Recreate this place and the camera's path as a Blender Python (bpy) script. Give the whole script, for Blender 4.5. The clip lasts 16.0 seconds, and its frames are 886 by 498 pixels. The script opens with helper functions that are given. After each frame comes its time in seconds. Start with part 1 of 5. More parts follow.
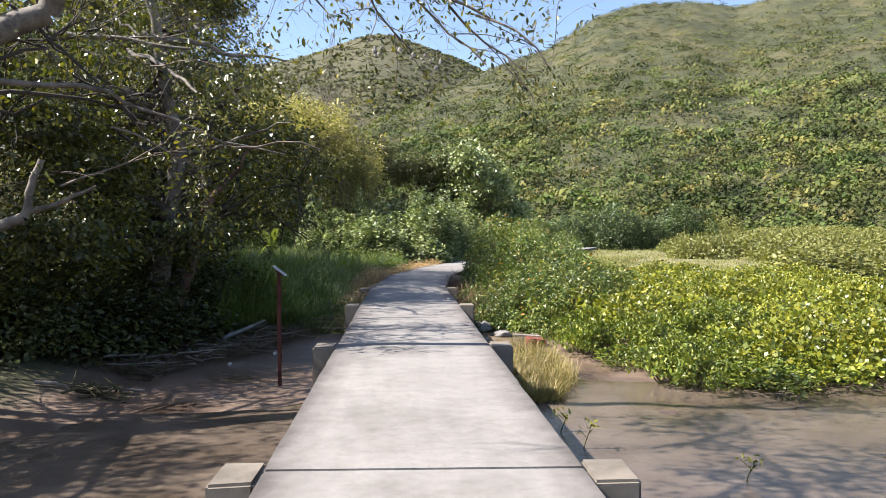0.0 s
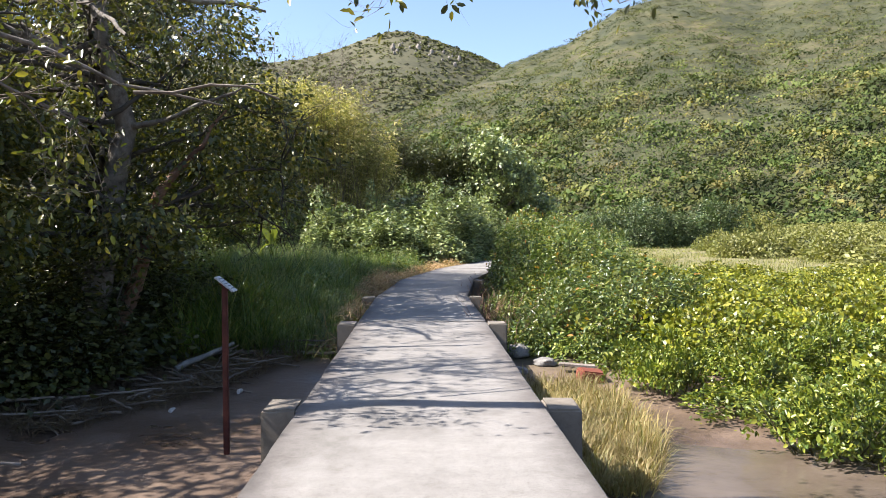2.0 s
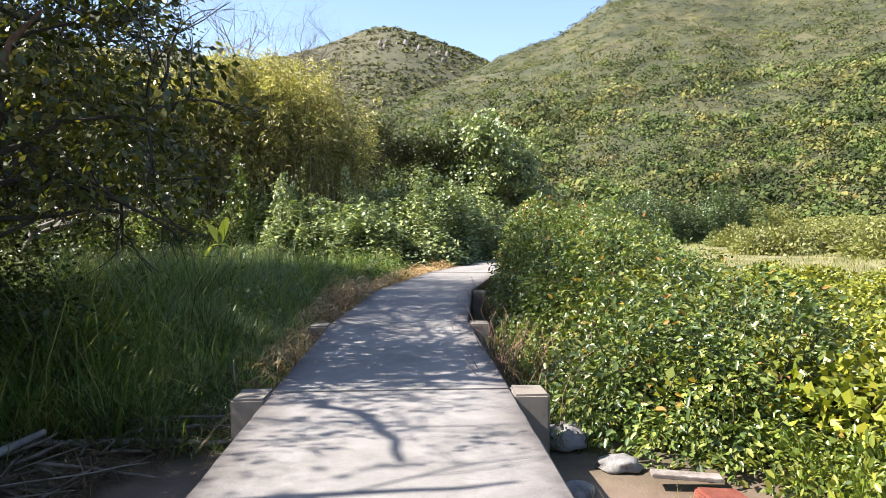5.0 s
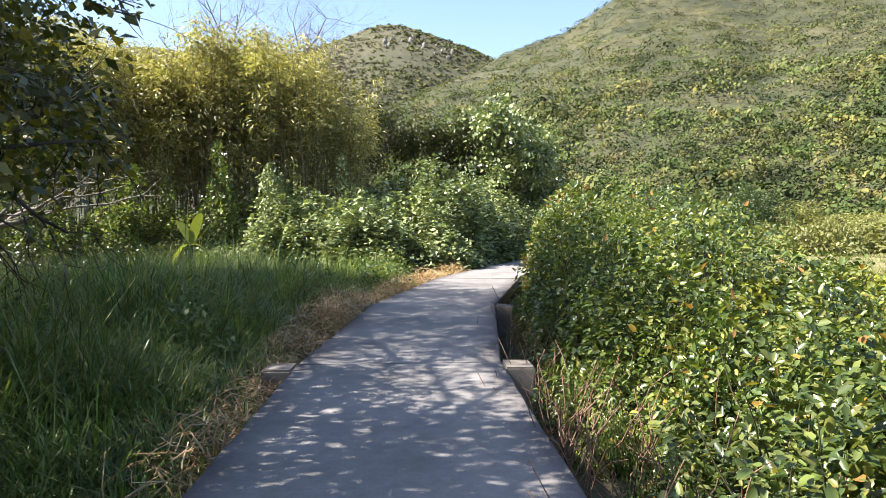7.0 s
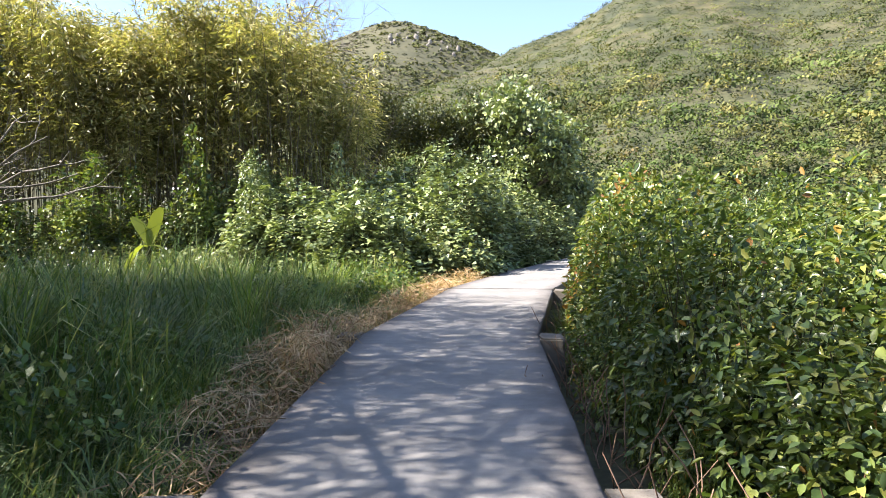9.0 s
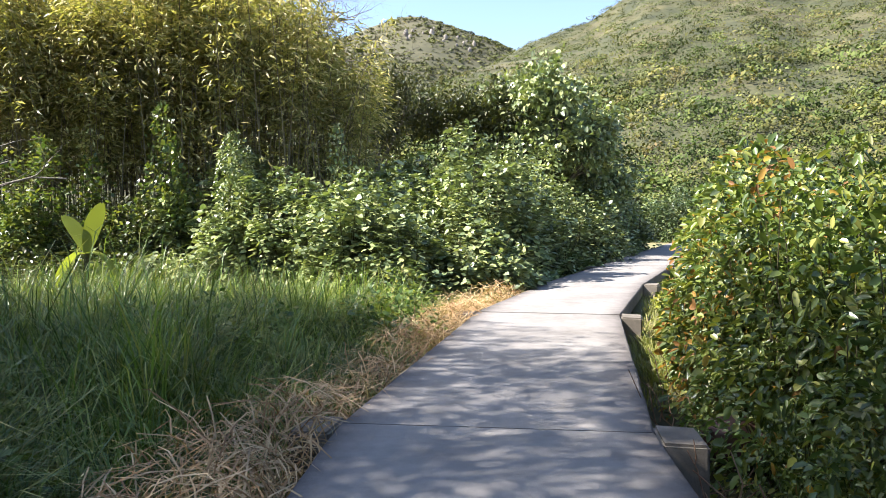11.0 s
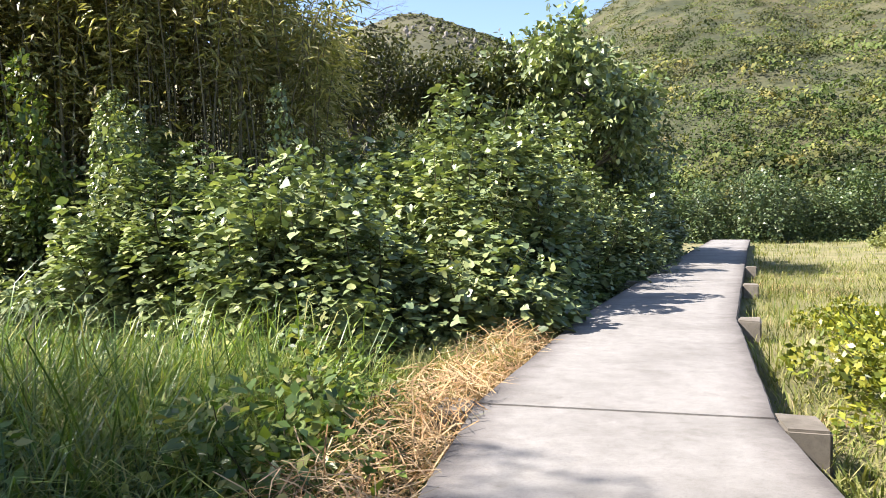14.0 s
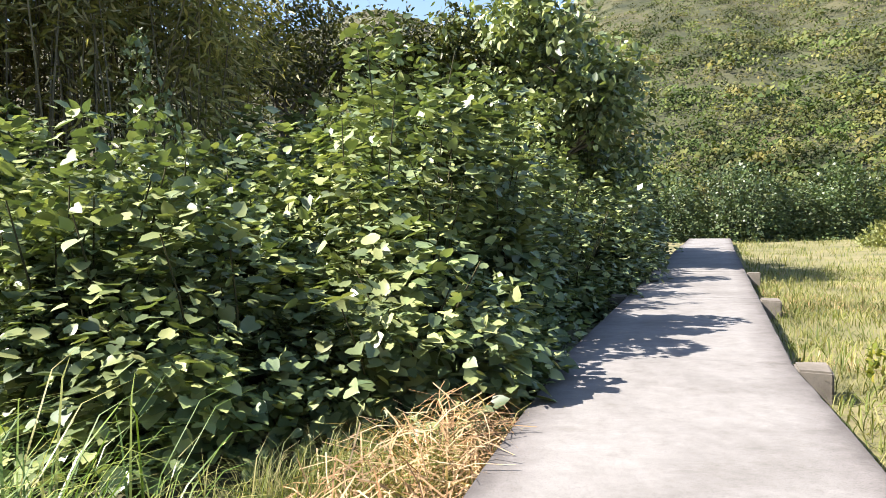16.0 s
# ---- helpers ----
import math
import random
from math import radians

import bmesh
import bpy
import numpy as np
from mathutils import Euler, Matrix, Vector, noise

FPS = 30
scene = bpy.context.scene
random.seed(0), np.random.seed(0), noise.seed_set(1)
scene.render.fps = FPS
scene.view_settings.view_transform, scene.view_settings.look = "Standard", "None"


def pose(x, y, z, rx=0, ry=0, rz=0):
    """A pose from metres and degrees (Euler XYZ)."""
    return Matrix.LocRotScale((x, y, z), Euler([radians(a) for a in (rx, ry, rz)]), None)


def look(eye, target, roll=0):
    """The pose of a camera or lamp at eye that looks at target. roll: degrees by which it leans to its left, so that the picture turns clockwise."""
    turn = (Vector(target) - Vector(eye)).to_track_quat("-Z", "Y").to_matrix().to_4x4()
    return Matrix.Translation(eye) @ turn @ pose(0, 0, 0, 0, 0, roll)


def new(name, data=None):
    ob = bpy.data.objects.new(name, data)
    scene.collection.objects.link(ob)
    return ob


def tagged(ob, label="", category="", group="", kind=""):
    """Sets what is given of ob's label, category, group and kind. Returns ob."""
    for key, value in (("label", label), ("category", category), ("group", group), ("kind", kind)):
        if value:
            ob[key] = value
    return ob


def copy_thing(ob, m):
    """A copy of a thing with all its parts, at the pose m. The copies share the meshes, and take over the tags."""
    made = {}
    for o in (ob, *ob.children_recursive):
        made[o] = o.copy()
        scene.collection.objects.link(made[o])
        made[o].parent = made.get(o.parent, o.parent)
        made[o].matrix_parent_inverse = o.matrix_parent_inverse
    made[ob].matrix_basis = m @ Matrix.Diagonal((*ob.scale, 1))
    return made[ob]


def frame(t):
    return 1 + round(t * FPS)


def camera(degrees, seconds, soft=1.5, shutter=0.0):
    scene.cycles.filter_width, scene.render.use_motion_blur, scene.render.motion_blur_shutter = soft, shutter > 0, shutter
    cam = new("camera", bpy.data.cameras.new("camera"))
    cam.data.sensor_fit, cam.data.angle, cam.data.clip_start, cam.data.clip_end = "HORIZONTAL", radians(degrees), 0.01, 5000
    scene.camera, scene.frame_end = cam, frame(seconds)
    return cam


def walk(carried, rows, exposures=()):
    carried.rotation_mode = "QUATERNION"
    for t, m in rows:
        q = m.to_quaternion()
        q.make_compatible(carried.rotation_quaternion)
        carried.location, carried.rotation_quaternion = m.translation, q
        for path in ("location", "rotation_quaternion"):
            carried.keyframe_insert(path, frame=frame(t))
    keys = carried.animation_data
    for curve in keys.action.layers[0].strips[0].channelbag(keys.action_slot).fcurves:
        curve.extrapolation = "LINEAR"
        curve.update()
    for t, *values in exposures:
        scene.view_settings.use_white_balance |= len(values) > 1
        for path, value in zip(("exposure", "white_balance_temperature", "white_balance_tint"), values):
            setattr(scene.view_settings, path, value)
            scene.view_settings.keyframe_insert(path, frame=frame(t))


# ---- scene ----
cam = camera(62.8, 16.0, soft=0.6)
PATH = [
    (0, (-0.12, 0.937, 1.383), (-0.011, 2.933, 1.334), -0.1),
    (0.5, (-0.062, 1.755, 1.376), (0.044, 3.752, 1.329), -0.1),
    (1, (-0.01, 2.624, 1.356), (0.087, 4.621, 1.304), -0.2),
    (1.5, (-0.015, 3.384, 1.359), (0.054, 5.383, 1.307), -0.2),
    (2, (0.006, 4.256, 1.347), (0.063, 6.254, 1.292), -0.2),
    (2.5, (-0.014, 4.986, 1.36), (0.043, 6.985, 1.306), -0.2),
    (3, (0.068, 5.867, 1.328), (0.131, 7.865, 1.273), -0.4),
    (3.5, (0.088, 6.645, 1.33), (0.162, 8.643, 1.273), -0.3),
    (4, (0.182, 7.515, 1.308), (0.263, 9.512, 1.248), -0.6),
    (6.5, (0.161, 11.437, 1.262), (0.251, 13.434, 1.197), -0.6),
    (7, (0.174, 12.321, 1.24), (0.246, 14.319, 1.174), -0.7),
    (7.5, (0.144, 13.116, 1.243), (0.22, 15.113, 1.176), -0.7),
    (8, (0.168, 13.977, 1.246), (0.245, 15.974, 1.176), -0.7),
    (8.5, (0.115, 14.79, 1.251), (0.191, 16.788, 1.18), -0.6),
    (9, (0.116, 15.669, 1.23), (0.174, 17.667, 1.158), -0.6),
    (9.5, (0.056, 16.506, 1.217), (0.088, 18.504, 1.144), -0.6),
    (12, (0.113, 20.945, 1.328), (0.127, 22.943, 1.244), -0.6),
    (12.5, (0.147, 21.745, 1.312), (0.162, 23.743, 1.229), -0.6),
    (13, (0.214, 22.595, 1.303), (0.24, 24.593, 1.22), -0.7),
    (13.5, (0.265, 23.377, 1.307), (0.28, 25.375, 1.223), -0.6),
    (14, (0.374, 24.265, 1.301), (0.385, 26.263, 1.216), -0.8),
    (14.5, (0.513, 25.016, 1.304), (0.506, 27.014, 1.219), -0.8),
    (15, (0.664, 25.841, 1.29), (0.586, 27.838, 1.205), -1.0),
    (15.5, (0.779, 26.639, 1.274), (0.71, 28.636, 1.188), -1.0),
    (16, (0.903, 27.465, 1.284), (1.003, 29.46, 1.192), -0.9),
]
walk(cam, [(t, look(eye, target, roll)) for t, eye, target, roll in PATH],
     exposures=[(0, 1.62), (2, 1.68), (4, 1.76), (6.5, 1.9), (8.2, 1.94), (9.5, 2.14), (12.0, 1.96), (14, 1.8), (16, 1.8)])

# ---- world, sun ----
TO_SUN = Vector((-0.695, -0.05, 0.715)).normalized()
world = bpy.data.worlds.new("world")
scene.world = world
world.use_nodes = True
wn = world.node_tree.nodes
sky = wn.new("ShaderNodeTexSky")
sky.sky_type = "NISHITA"
sky.sun_disc = False
sky.sun_elevation = math.asin(TO_SUN.z)
sky.sun_rotation = math.atan2(TO_SUN.x, TO_SUN.y)
sky.air_density, sky.dust_density, sky.ozone_density = 1.0, 1.0, 0.6
hue = wn.new("ShaderNodeMix")
hue.data_type, hue.blend_type = "RGBA", "MULTIPLY"
hue.inputs[0].default_value = 1.0
hue.inputs[7].default_value = (1.28, 1.30, 1.42, 1)
world.node_tree.links.new(sky.outputs[0], hue.inputs[6])
world.node_tree.links.new(hue.outputs[2], wn["Background"].inputs[0])
wn["Background"].inputs[1].default_value = 0.062
sun = new("sun", bpy.data.lights.new("sun", "SUN"))
sun.data.energy = 5.0
sun.data.angle = radians(0.55)
sun.data.color = (1.0, 0.935, 0.885)
sun.matrix_world = look(TO_SUN * 60, (0, 0, 0))

RNG = np.random.default_rng(7)


# ---- materials ----
def nodes_of(name):
    m = bpy.data.materials.new(name)
    m.use_nodes = True
    nt = m.node_tree
    return m, nt, nt.nodes["Principled BSDF"], nt.nodes["Material Output"]


def ramp(nt, stops, fac):
    r = nt.nodes.new("ShaderNodeValToRGB")
    els = r.color_ramp.elements
    while len(els) < len(stops):
        els.new(0.5)
    for e, (p, c) in zip(els, stops):
        e.position, e.color = p, (*c, 1)
    nt.links.new(fac, r.inputs[0])
    return r.outputs[0]


def noise_tex(nt, scale, detail=4, rough=0.6, coord="Object"):
    tc = nt.nodes.new("ShaderNodeTexCoord")
    n = nt.nodes.new("ShaderNodeTexNoise")
    n.inputs["Scale"].default_value = scale
    n.inputs["Detail"].default_value = detail
    n.inputs["Roughness"].default_value = rough
    nt.links.new(tc.outputs[coord], n.inputs["Vector"])
    return n.outputs[0]


def mixcol(nt, fac, a, b, mode="MIX"):
    m = nt.nodes.new("ShaderNodeMix")
    m.data_type, m.blend_type = "RGBA", mode
    for sock, v in ((m.inputs[0], fac), (m.inputs[6], a), (m.inputs[7], b)):
        if isinstance(v, (int, float)):
            sock.default_value = v
        elif isinstance(v, tuple):
            sock.default_value = (*v, 1)
        else:
            nt.links.new(v, sock)
    return m.outputs[2]


def bump(nt, bsdf, height, strength=0.3, dist=0.02):
    b = nt.nodes.new("ShaderNodeBump")
    b.inputs["Strength"].default_value = strength
    b.inputs["Distance"].default_value = dist
    nt.links.new(height, b.inputs["Height"])
    nt.links.new(b.outputs[0], bsdf.inputs["Normal"])


def leaf_mat(name, colours, rough=0.45, through_light=0.3, gloss=0.5, patch=0.6, lo=0.72, hi=1.2, high=None, hues=None, hue_scale=0.3, cells=0.0):
    """Leaves: each leaf has its own tone, patches of the plant differ, light shines through."""
    m, nt, bsdf, out = nodes_of(name)
    geo = nt.nodes.new("ShaderNodeNewGeometry")
    n = len(colours)
    col = ramp(nt, [(i / (n - 1), c) for i, c in enumerate(colours)], geo.outputs["Random Per Island"])
    if hues:
        kinds = ramp(nt, [(0.28 + 0.44 * i / (len(hues) - 1), c) for i, c in enumerate(hues)], noise_tex(nt, hue_scale, 3, 0.7))
        col = mixcol(nt, 0.65, col, kinds)
    if cells:
        # whole shrubs differ from their neighbours
        vor = nt.nodes.new("ShaderNodeTexVoronoi")
        vor.inputs["Scale"].default_value = cells
        tc = nt.nodes.new("ShaderNodeTexCoord")
        nt.links.new(tc.outputs["Object"], vor.inputs["Vector"])
        sp = nt.nodes.new("ShaderNodeSeparateColor")
        nt.links.new(vor.outputs["Color"], sp.inputs[0])
        col = mixcol(nt, 1.0, col, ramp(nt, [(0.0, (0.42, 0.52, 0.46)), (0.4, (0.78, 0.94, 0.72)), (0.75, (1.14, 1.14, 0.96)), (1.0, (1.42, 1.22, 1.06))], sp.outputs[0]), "MULTIPLY")
    big = noise_tex(nt, patch, 2)
    tone = ramp(nt, [(0.35, (lo, lo, lo)), (0.65, (hi, hi, hi * 0.93))], big)
    col = mixcol(nt, 1.0, col, tone, "MULTIPLY")
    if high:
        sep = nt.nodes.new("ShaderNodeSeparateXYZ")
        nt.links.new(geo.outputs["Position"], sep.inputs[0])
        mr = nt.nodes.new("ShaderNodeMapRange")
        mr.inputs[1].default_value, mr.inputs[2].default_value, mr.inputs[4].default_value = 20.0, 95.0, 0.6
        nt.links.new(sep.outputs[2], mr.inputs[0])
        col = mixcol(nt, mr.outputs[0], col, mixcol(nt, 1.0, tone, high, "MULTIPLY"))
    nt.links.new(col, bsdf.inputs["Base Color"])
    bsdf.inputs["Roughness"].default_value = rough
    bsdf.inputs["Specular IOR Level"].default_value = gloss
    tr = nt.nodes.new("ShaderNodeBsdfTranslucent")
    warm = mixcol(nt, 1.0, col, (1.35, 1.45, 0.6), "MULTIPLY")
    nt.links.new(warm, tr.inputs[0])
    mix = nt.nodes.new("ShaderNodeMixShader")
    mix.inputs[0].default_value = through_light
    nt.links.new(bsdf.outputs[0], mix.inputs[1])
    nt.links.new(tr.outputs[0], mix.inputs[2])
    nt.links.new(mix.outputs[0], out.inputs[0])
    return m


def rough_mat(name, stops, scale=3.0, fine=30.0, rough=0.85, bstr=0.4, bdist=0.02, spec=0.3):
    m, nt, bsdf, out = nodes_of(name)
    a = noise_tex(nt, scale, 5)
    b = noise_tex(nt, fine, 5, 0.7)
    col = ramp(nt, stops, a)
    tone = ramp(nt, [(0.3, (0.75, 0.75, 0.75)), (0.7, (1.2, 1.2, 1.2))], b)
    nt.links.new(mixcol(nt, 1.0, col, tone, "MULTIPLY"), bsdf.inputs["Base Color"])
    bsdf.inputs["Roughness"].default_value = rough
    bsdf.inputs["Specular IOR Level"].default_value = spec
    bump(nt, bsdf, b, bstr, bdist)
    return m


def concrete_mat(name, light, dark):
    m, nt, bsdf, out = nodes_of(name)
    tc = nt.nodes.new("ShaderNodeTexCoord")
    a = noise_tex(nt, 0.9, 6, 0.65)
    b = noise_tex(nt, 7.0, 6, 0.7)
    c = noise_tex(nt, 160.0, 3, 0.7)
    col = ramp(nt, [(0.3, dark), (0.52, light), (0.75, tuple(1.12 * v for v in light))], a)
    col = mixcol(nt, 1.0, col, ramp(nt, [(0.25, (0.78, 0.77, 0.76)), (0.45, (0.95, 0.95, 0.94)), (0.65, (1.07, 1.07, 1.07))], b), "MULTIPLY")
    col = mixcol(nt, 1.0, col, ramp(nt, [(0.3, (0.6, 0.6, 0.6)), (0.46, (1, 1, 1)), (0.62, (1.06, 1.06, 1.06)), (0.74, (1.3, 1.3, 1.3))], c), "MULTIPLY")
    pit = nt.nodes.new("ShaderNodeTexVoronoi")
    pit.inputs["Scale"].default_value = 45.0
    nt.links.new(tc.outputs["Object"], pit.inputs["Vector"])
    col = mixcol(nt, 1.0, col, ramp(nt, [(0.04, (0.55, 0.53, 0.5)), (0.10, (1, 1, 1))], pit.outputs["Distance"]), "MULTIPLY")
    stain = noise_tex(nt, 2.6, 7, 0.75)
    col = mixcol(nt, 1.0, col, ramp(nt, [(0.32, (0.84, 0.83, 0.81)), (0.46, (1, 1, 1)), (0.62, (1, 1, 1)), (0.74, (1.06, 1.06, 1.06))], stain), "MULTIPLY")
    # brushed ridges across the walk
    wv = nt.nodes.new("ShaderNodeMapping")
    wv.inputs["Scale"].default_value = (2.0, 60.0, 2.0)
    nt.links.new(tc.outputs["Object"], wv.inputs[0])
    br = nt.nodes.new("ShaderNodeTexNoise")
    br.inputs["Scale"].default_value = 1.0
    br.inputs["Detail"].default_value = 3
    nt.links.new(wv.outputs[0], br.inputs["Vector"])
    col = mixcol(nt, 0.12, col, mixcol(nt, 1.0, col, ramp(nt, [(0.35, (0.82, 0.82, 0.82)), (0.6, (1.06, 1.06, 1.06))], br.outputs[0]), "MULTIPLY"))
    # grime and algae along the sides, worn clean in the middle
    uv = nt.nodes.new("ShaderNodeUVMap")
    su = nt.nodes.new("ShaderNodeSeparateXYZ")
    nt.links.new(uv.outputs[0], su.inputs[0])
    wob = nt.nodes.new("ShaderNodeMath")
    wob.operation = "MULTIPLY_ADD"
    wob.inputs[1].default_value, wob.inputs[2].default_value = 0.34, -0.17
    nt.links.new(noise_tex(nt, 1.7, 7, 0.72), wob.inputs[0])
    rim = nt.nodes.new("ShaderNodeMath")
    nt.links.new(su.outputs[0], rim.inputs[0])
    nt.links.new(wob.outputs[0], rim.inputs[1])
    col = mixcol(nt, 1.0, col, ramp(nt, [(0.0, (1, 1, 1)), (0.68, (1.0, 1.0, 1.0)), (0.88, (0.76, 0.74, 0.74)), (1.0, (0.44, 0.42, 0.42))], rim.outputs[0]), "MULTIPLY")
    nt.links.new(col, bsdf.inputs["Base Color"])
    bsdf.inputs["Roughness"].default_value = 0.9
    bsdf.inputs["Specular IOR Level"].default_value = 0.25
    add = nt.nodes.new("ShaderNodeMath")
    nt.links.new(c, add.inputs[0])
    nt.links.new(br.outputs[0], add.inputs[1])
    bump(nt, bsdf, add.outputs[0], 0.35, 0.004)
    return m


M_DECK = concrete_mat("deck_concrete", (0.220, 0.207, 0.192), (0.158, 0.147, 0.134))
M_BEAM = concrete_mat("old_concrete", (0.19, 0.165, 0.135), (0.085, 0.075, 0.06))
M_BARK = rough_mat("grey_bark", [(0.3, (0.064, 0.051, 0.038)), (0.55, (0.179, 0.160, 0.134)), (0.8, (0.269, 0.243, 0.211))], 6, 40, 0.9, 0.7, 0.01)
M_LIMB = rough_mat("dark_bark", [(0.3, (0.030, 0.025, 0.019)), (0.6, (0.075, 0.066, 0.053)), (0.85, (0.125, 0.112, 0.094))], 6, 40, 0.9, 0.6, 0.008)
M_BARKRED = rough_mat("red_bark", [(0.3, (0.064, 0.032, 0.019)), (0.55, (0.166, 0.096, 0.064)), (0.8, (0.288, 0.230, 0.192))], 7, 40, 0.9, 0.7, 0.01)
M_TWIG = rough_mat("dry_twig", [(0.3, (0.077, 0.058, 0.045)), (0.7, (0.218, 0.186, 0.154))], 5, 30, 0.9, 0.3, 0.005)
M_STEM = rough_mat("green_stem", [(0.3, (0.032, 0.032, 0.013)), (0.7, (0.090, 0.077, 0.032))], 4, 30, 0.8, 0.3, 0.005)
M_REDSTEM = rough_mat("dead_stem", [(0.3, (0.128, 0.064, 0.038)), (0.7, (0.294, 0.192, 0.128))], 5, 30, 0.9, 0.3, 0.005)
M_RUST = rough_mat("rusty_steel", [(0.3, (0.035, 0.009, 0.006)), (0.6, (0.083, 0.022, 0.016)), (0.8, (0.128, 0.051, 0.032))], 9, 60, 0.75, 0.4, 0.003)
M_PLATE = rough_mat("grey_sign_plate", [(0.3, (0.288, 0.307, 0.333)), (0.7, (0.397, 0.416, 0.435))], 12, 50, 0.35, 0.1, 0.002, 0.5)
M_INK = rough_mat("sign_ink", [(0.3, (0.051, 0.058, 0.070)), (0.7, (0.090, 0.096, 0.109))], 20, 60, 0.5, 0.05, 0.001)
M_ROCK = rough_mat("pale_rock", [(0.3, (0.154, 0.134, 0.115)), (0.6, (0.269, 0.243, 0.211)), (0.8, (0.352, 0.320, 0.282))], 0.25, 1.5, 0.9, 0.8, 0.5)
M_STONE = rough_mat("grey_stone", [(0.3, (0.115, 0.109, 0.102)), (0.7, (0.269, 0.256, 0.237))], 6, 40, 0.9, 0.6, 0.01)
M_WOOD = rough_mat("weathered_wood", [(0.3, (0.128, 0.102, 0.083)), (0.7, (0.282, 0.250, 0.218))], 7, 50, 0.85, 0.5, 0.006)
M_WHITE = rough_mat("dirty_white_plastic", [(0.3, (0.352, 0.346, 0.333)), (0.6, (0.512, 0.512, 0.499))], 14, 50, 0.45, 0.2, 0.003, 0.5)
M_REDBOX = rough_mat("faded_red_plastic", [(0.3, (0.141, 0.035, 0.022)), (0.7, (0.230, 0.077, 0.048))], 8, 40, 0.6, 0.2, 0.004, 0.4)
M_CLAY = rough_mat("brown_clay", [(0.3, (0.064, 0.032, 0.026)), (0.7, (0.154, 0.083, 0.064))], 9, 50, 0.6, 0.3, 0.004)

G = lambda r, g, b: (r, g, b)
M_MANGROVE = leaf_mat("mangrove_leaf", [G(0.078, 0.108, 0.016), G(0.145, 0.172, 0.021), G(0.225, 0.232, 0.026), G(0.315, 0.288, 0.036)], 0.42, 0.2, 0.45, 1.1, 0.6, 1.25)
# Same mangrove leaf for the nearest bushes, darkened in the colour as if shaded.
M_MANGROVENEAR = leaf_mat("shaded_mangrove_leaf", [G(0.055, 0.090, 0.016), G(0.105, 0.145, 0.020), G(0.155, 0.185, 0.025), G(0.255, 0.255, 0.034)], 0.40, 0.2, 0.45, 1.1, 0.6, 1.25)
M_VINE = leaf_mat("vine_leaf", [G(0.045, 0.075, 0.022), G(0.085, 0.128, 0.032), G(0.150, 0.190, 0.044), G(0.250, 0.250, 0.062)], 0.36, 0.25, 0.5, 1.4, 0.6, 1.25)
M_DEADLEAF = leaf_mat("yellowed_leaf", [G(.352, .256, .038), G(.320, .160, .045), G(.192, .102, .051)], 0.6, 0.3, 0.2)
M_HIBISCUS = leaf_mat("heart_leaf", [G(0.080, 0.112, 0.052), G(0.148, 0.192, 0.084), G(0.238, 0.280, 0.118), G(0.350, 0.370, 0.155)], 0.40, 0.14, 0.5, 1.2, 0.65, 1.3)
M_TREE = leaf_mat("tree_leaf", [G(0.033, 0.044, 0.014), G(0.061, 0.073, 0.017), G(0.101, 0.107, 0.023), G(0.224, 0.188, 0.031)], 0.36, 0.25, 0.5)
# Dark leaf tones, lowered further to stand in for shade on the undergrowth.
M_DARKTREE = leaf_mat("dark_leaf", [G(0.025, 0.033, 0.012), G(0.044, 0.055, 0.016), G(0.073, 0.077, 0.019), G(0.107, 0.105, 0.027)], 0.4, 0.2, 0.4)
M_ENDBUSH = leaf_mat("dark_bush_leaf", [G(0.034, 0.058, 0.024), G(0.060, 0.095, 0.036), G(0.098, 0.138, 0.052), G(0.160, 0.185, 0.070)], 0.45, 0.15, 0.4, 0.5, 0.6, 1.3)
M_BAMBOO = leaf_mat("bamboo_leaf", [G(0.177, 0.182, 0.063), G(0.284, 0.275, 0.097), G(0.402, 0.354, 0.138), G(0.519, 0.435, 0.240)], 0.45, 0.26, 0.3, 0.7, 0.65, 1.25)
M_CULM = rough_mat("bamboo_culm", [(0.3, (0.085, 0.068, 0.03)), (0.7, (0.20, 0.165, 0.09))], 3, 20, 0.5, 0.2, 0.004)
M_REED = leaf_mat("golden_reed", [G(.16, .115, .045), G(.25, .185, .080), G(.33, .26, .12), G(.17, .18, .06)], 0.5, 0.25, 0.3, 0.9, 0.7, 1.2)
M_GRASS = leaf_mat("grass_blade", [G(0.050, 0.092, 0.023), G(0.102, 0.165, 0.037), G(0.182, 0.238, 0.053), G(0.345, 0.315, 0.125)], 0.40, 0.3, 0.4, 0.9, 0.6, 1.3)
M_STRAW = leaf_mat("dry_straw", [G(0.262, 0.143, 0.071), G(0.400, 0.251, 0.137), G(0.522, 0.365, 0.215), G(0.599, 0.451, 0.288)], 0.75, 0.2, 0.15, 2.5, 0.55, 1.2)
M_DEADGRASS = leaf_mat("dead_grass", [G(.06, .04, .025), G(.11, .08, .05), G(.17, .13, .08)], 0.8, 0.1, 0.1)
M_MEADOW = leaf_mat("meadow_blade", [G(.080, .108, .027), G(.155, .175, .048), G(.240, .232, .085), G(.310, .272, .135)], 0.6, 0.3, 0.2, 0.8, 0.6, 1.25)
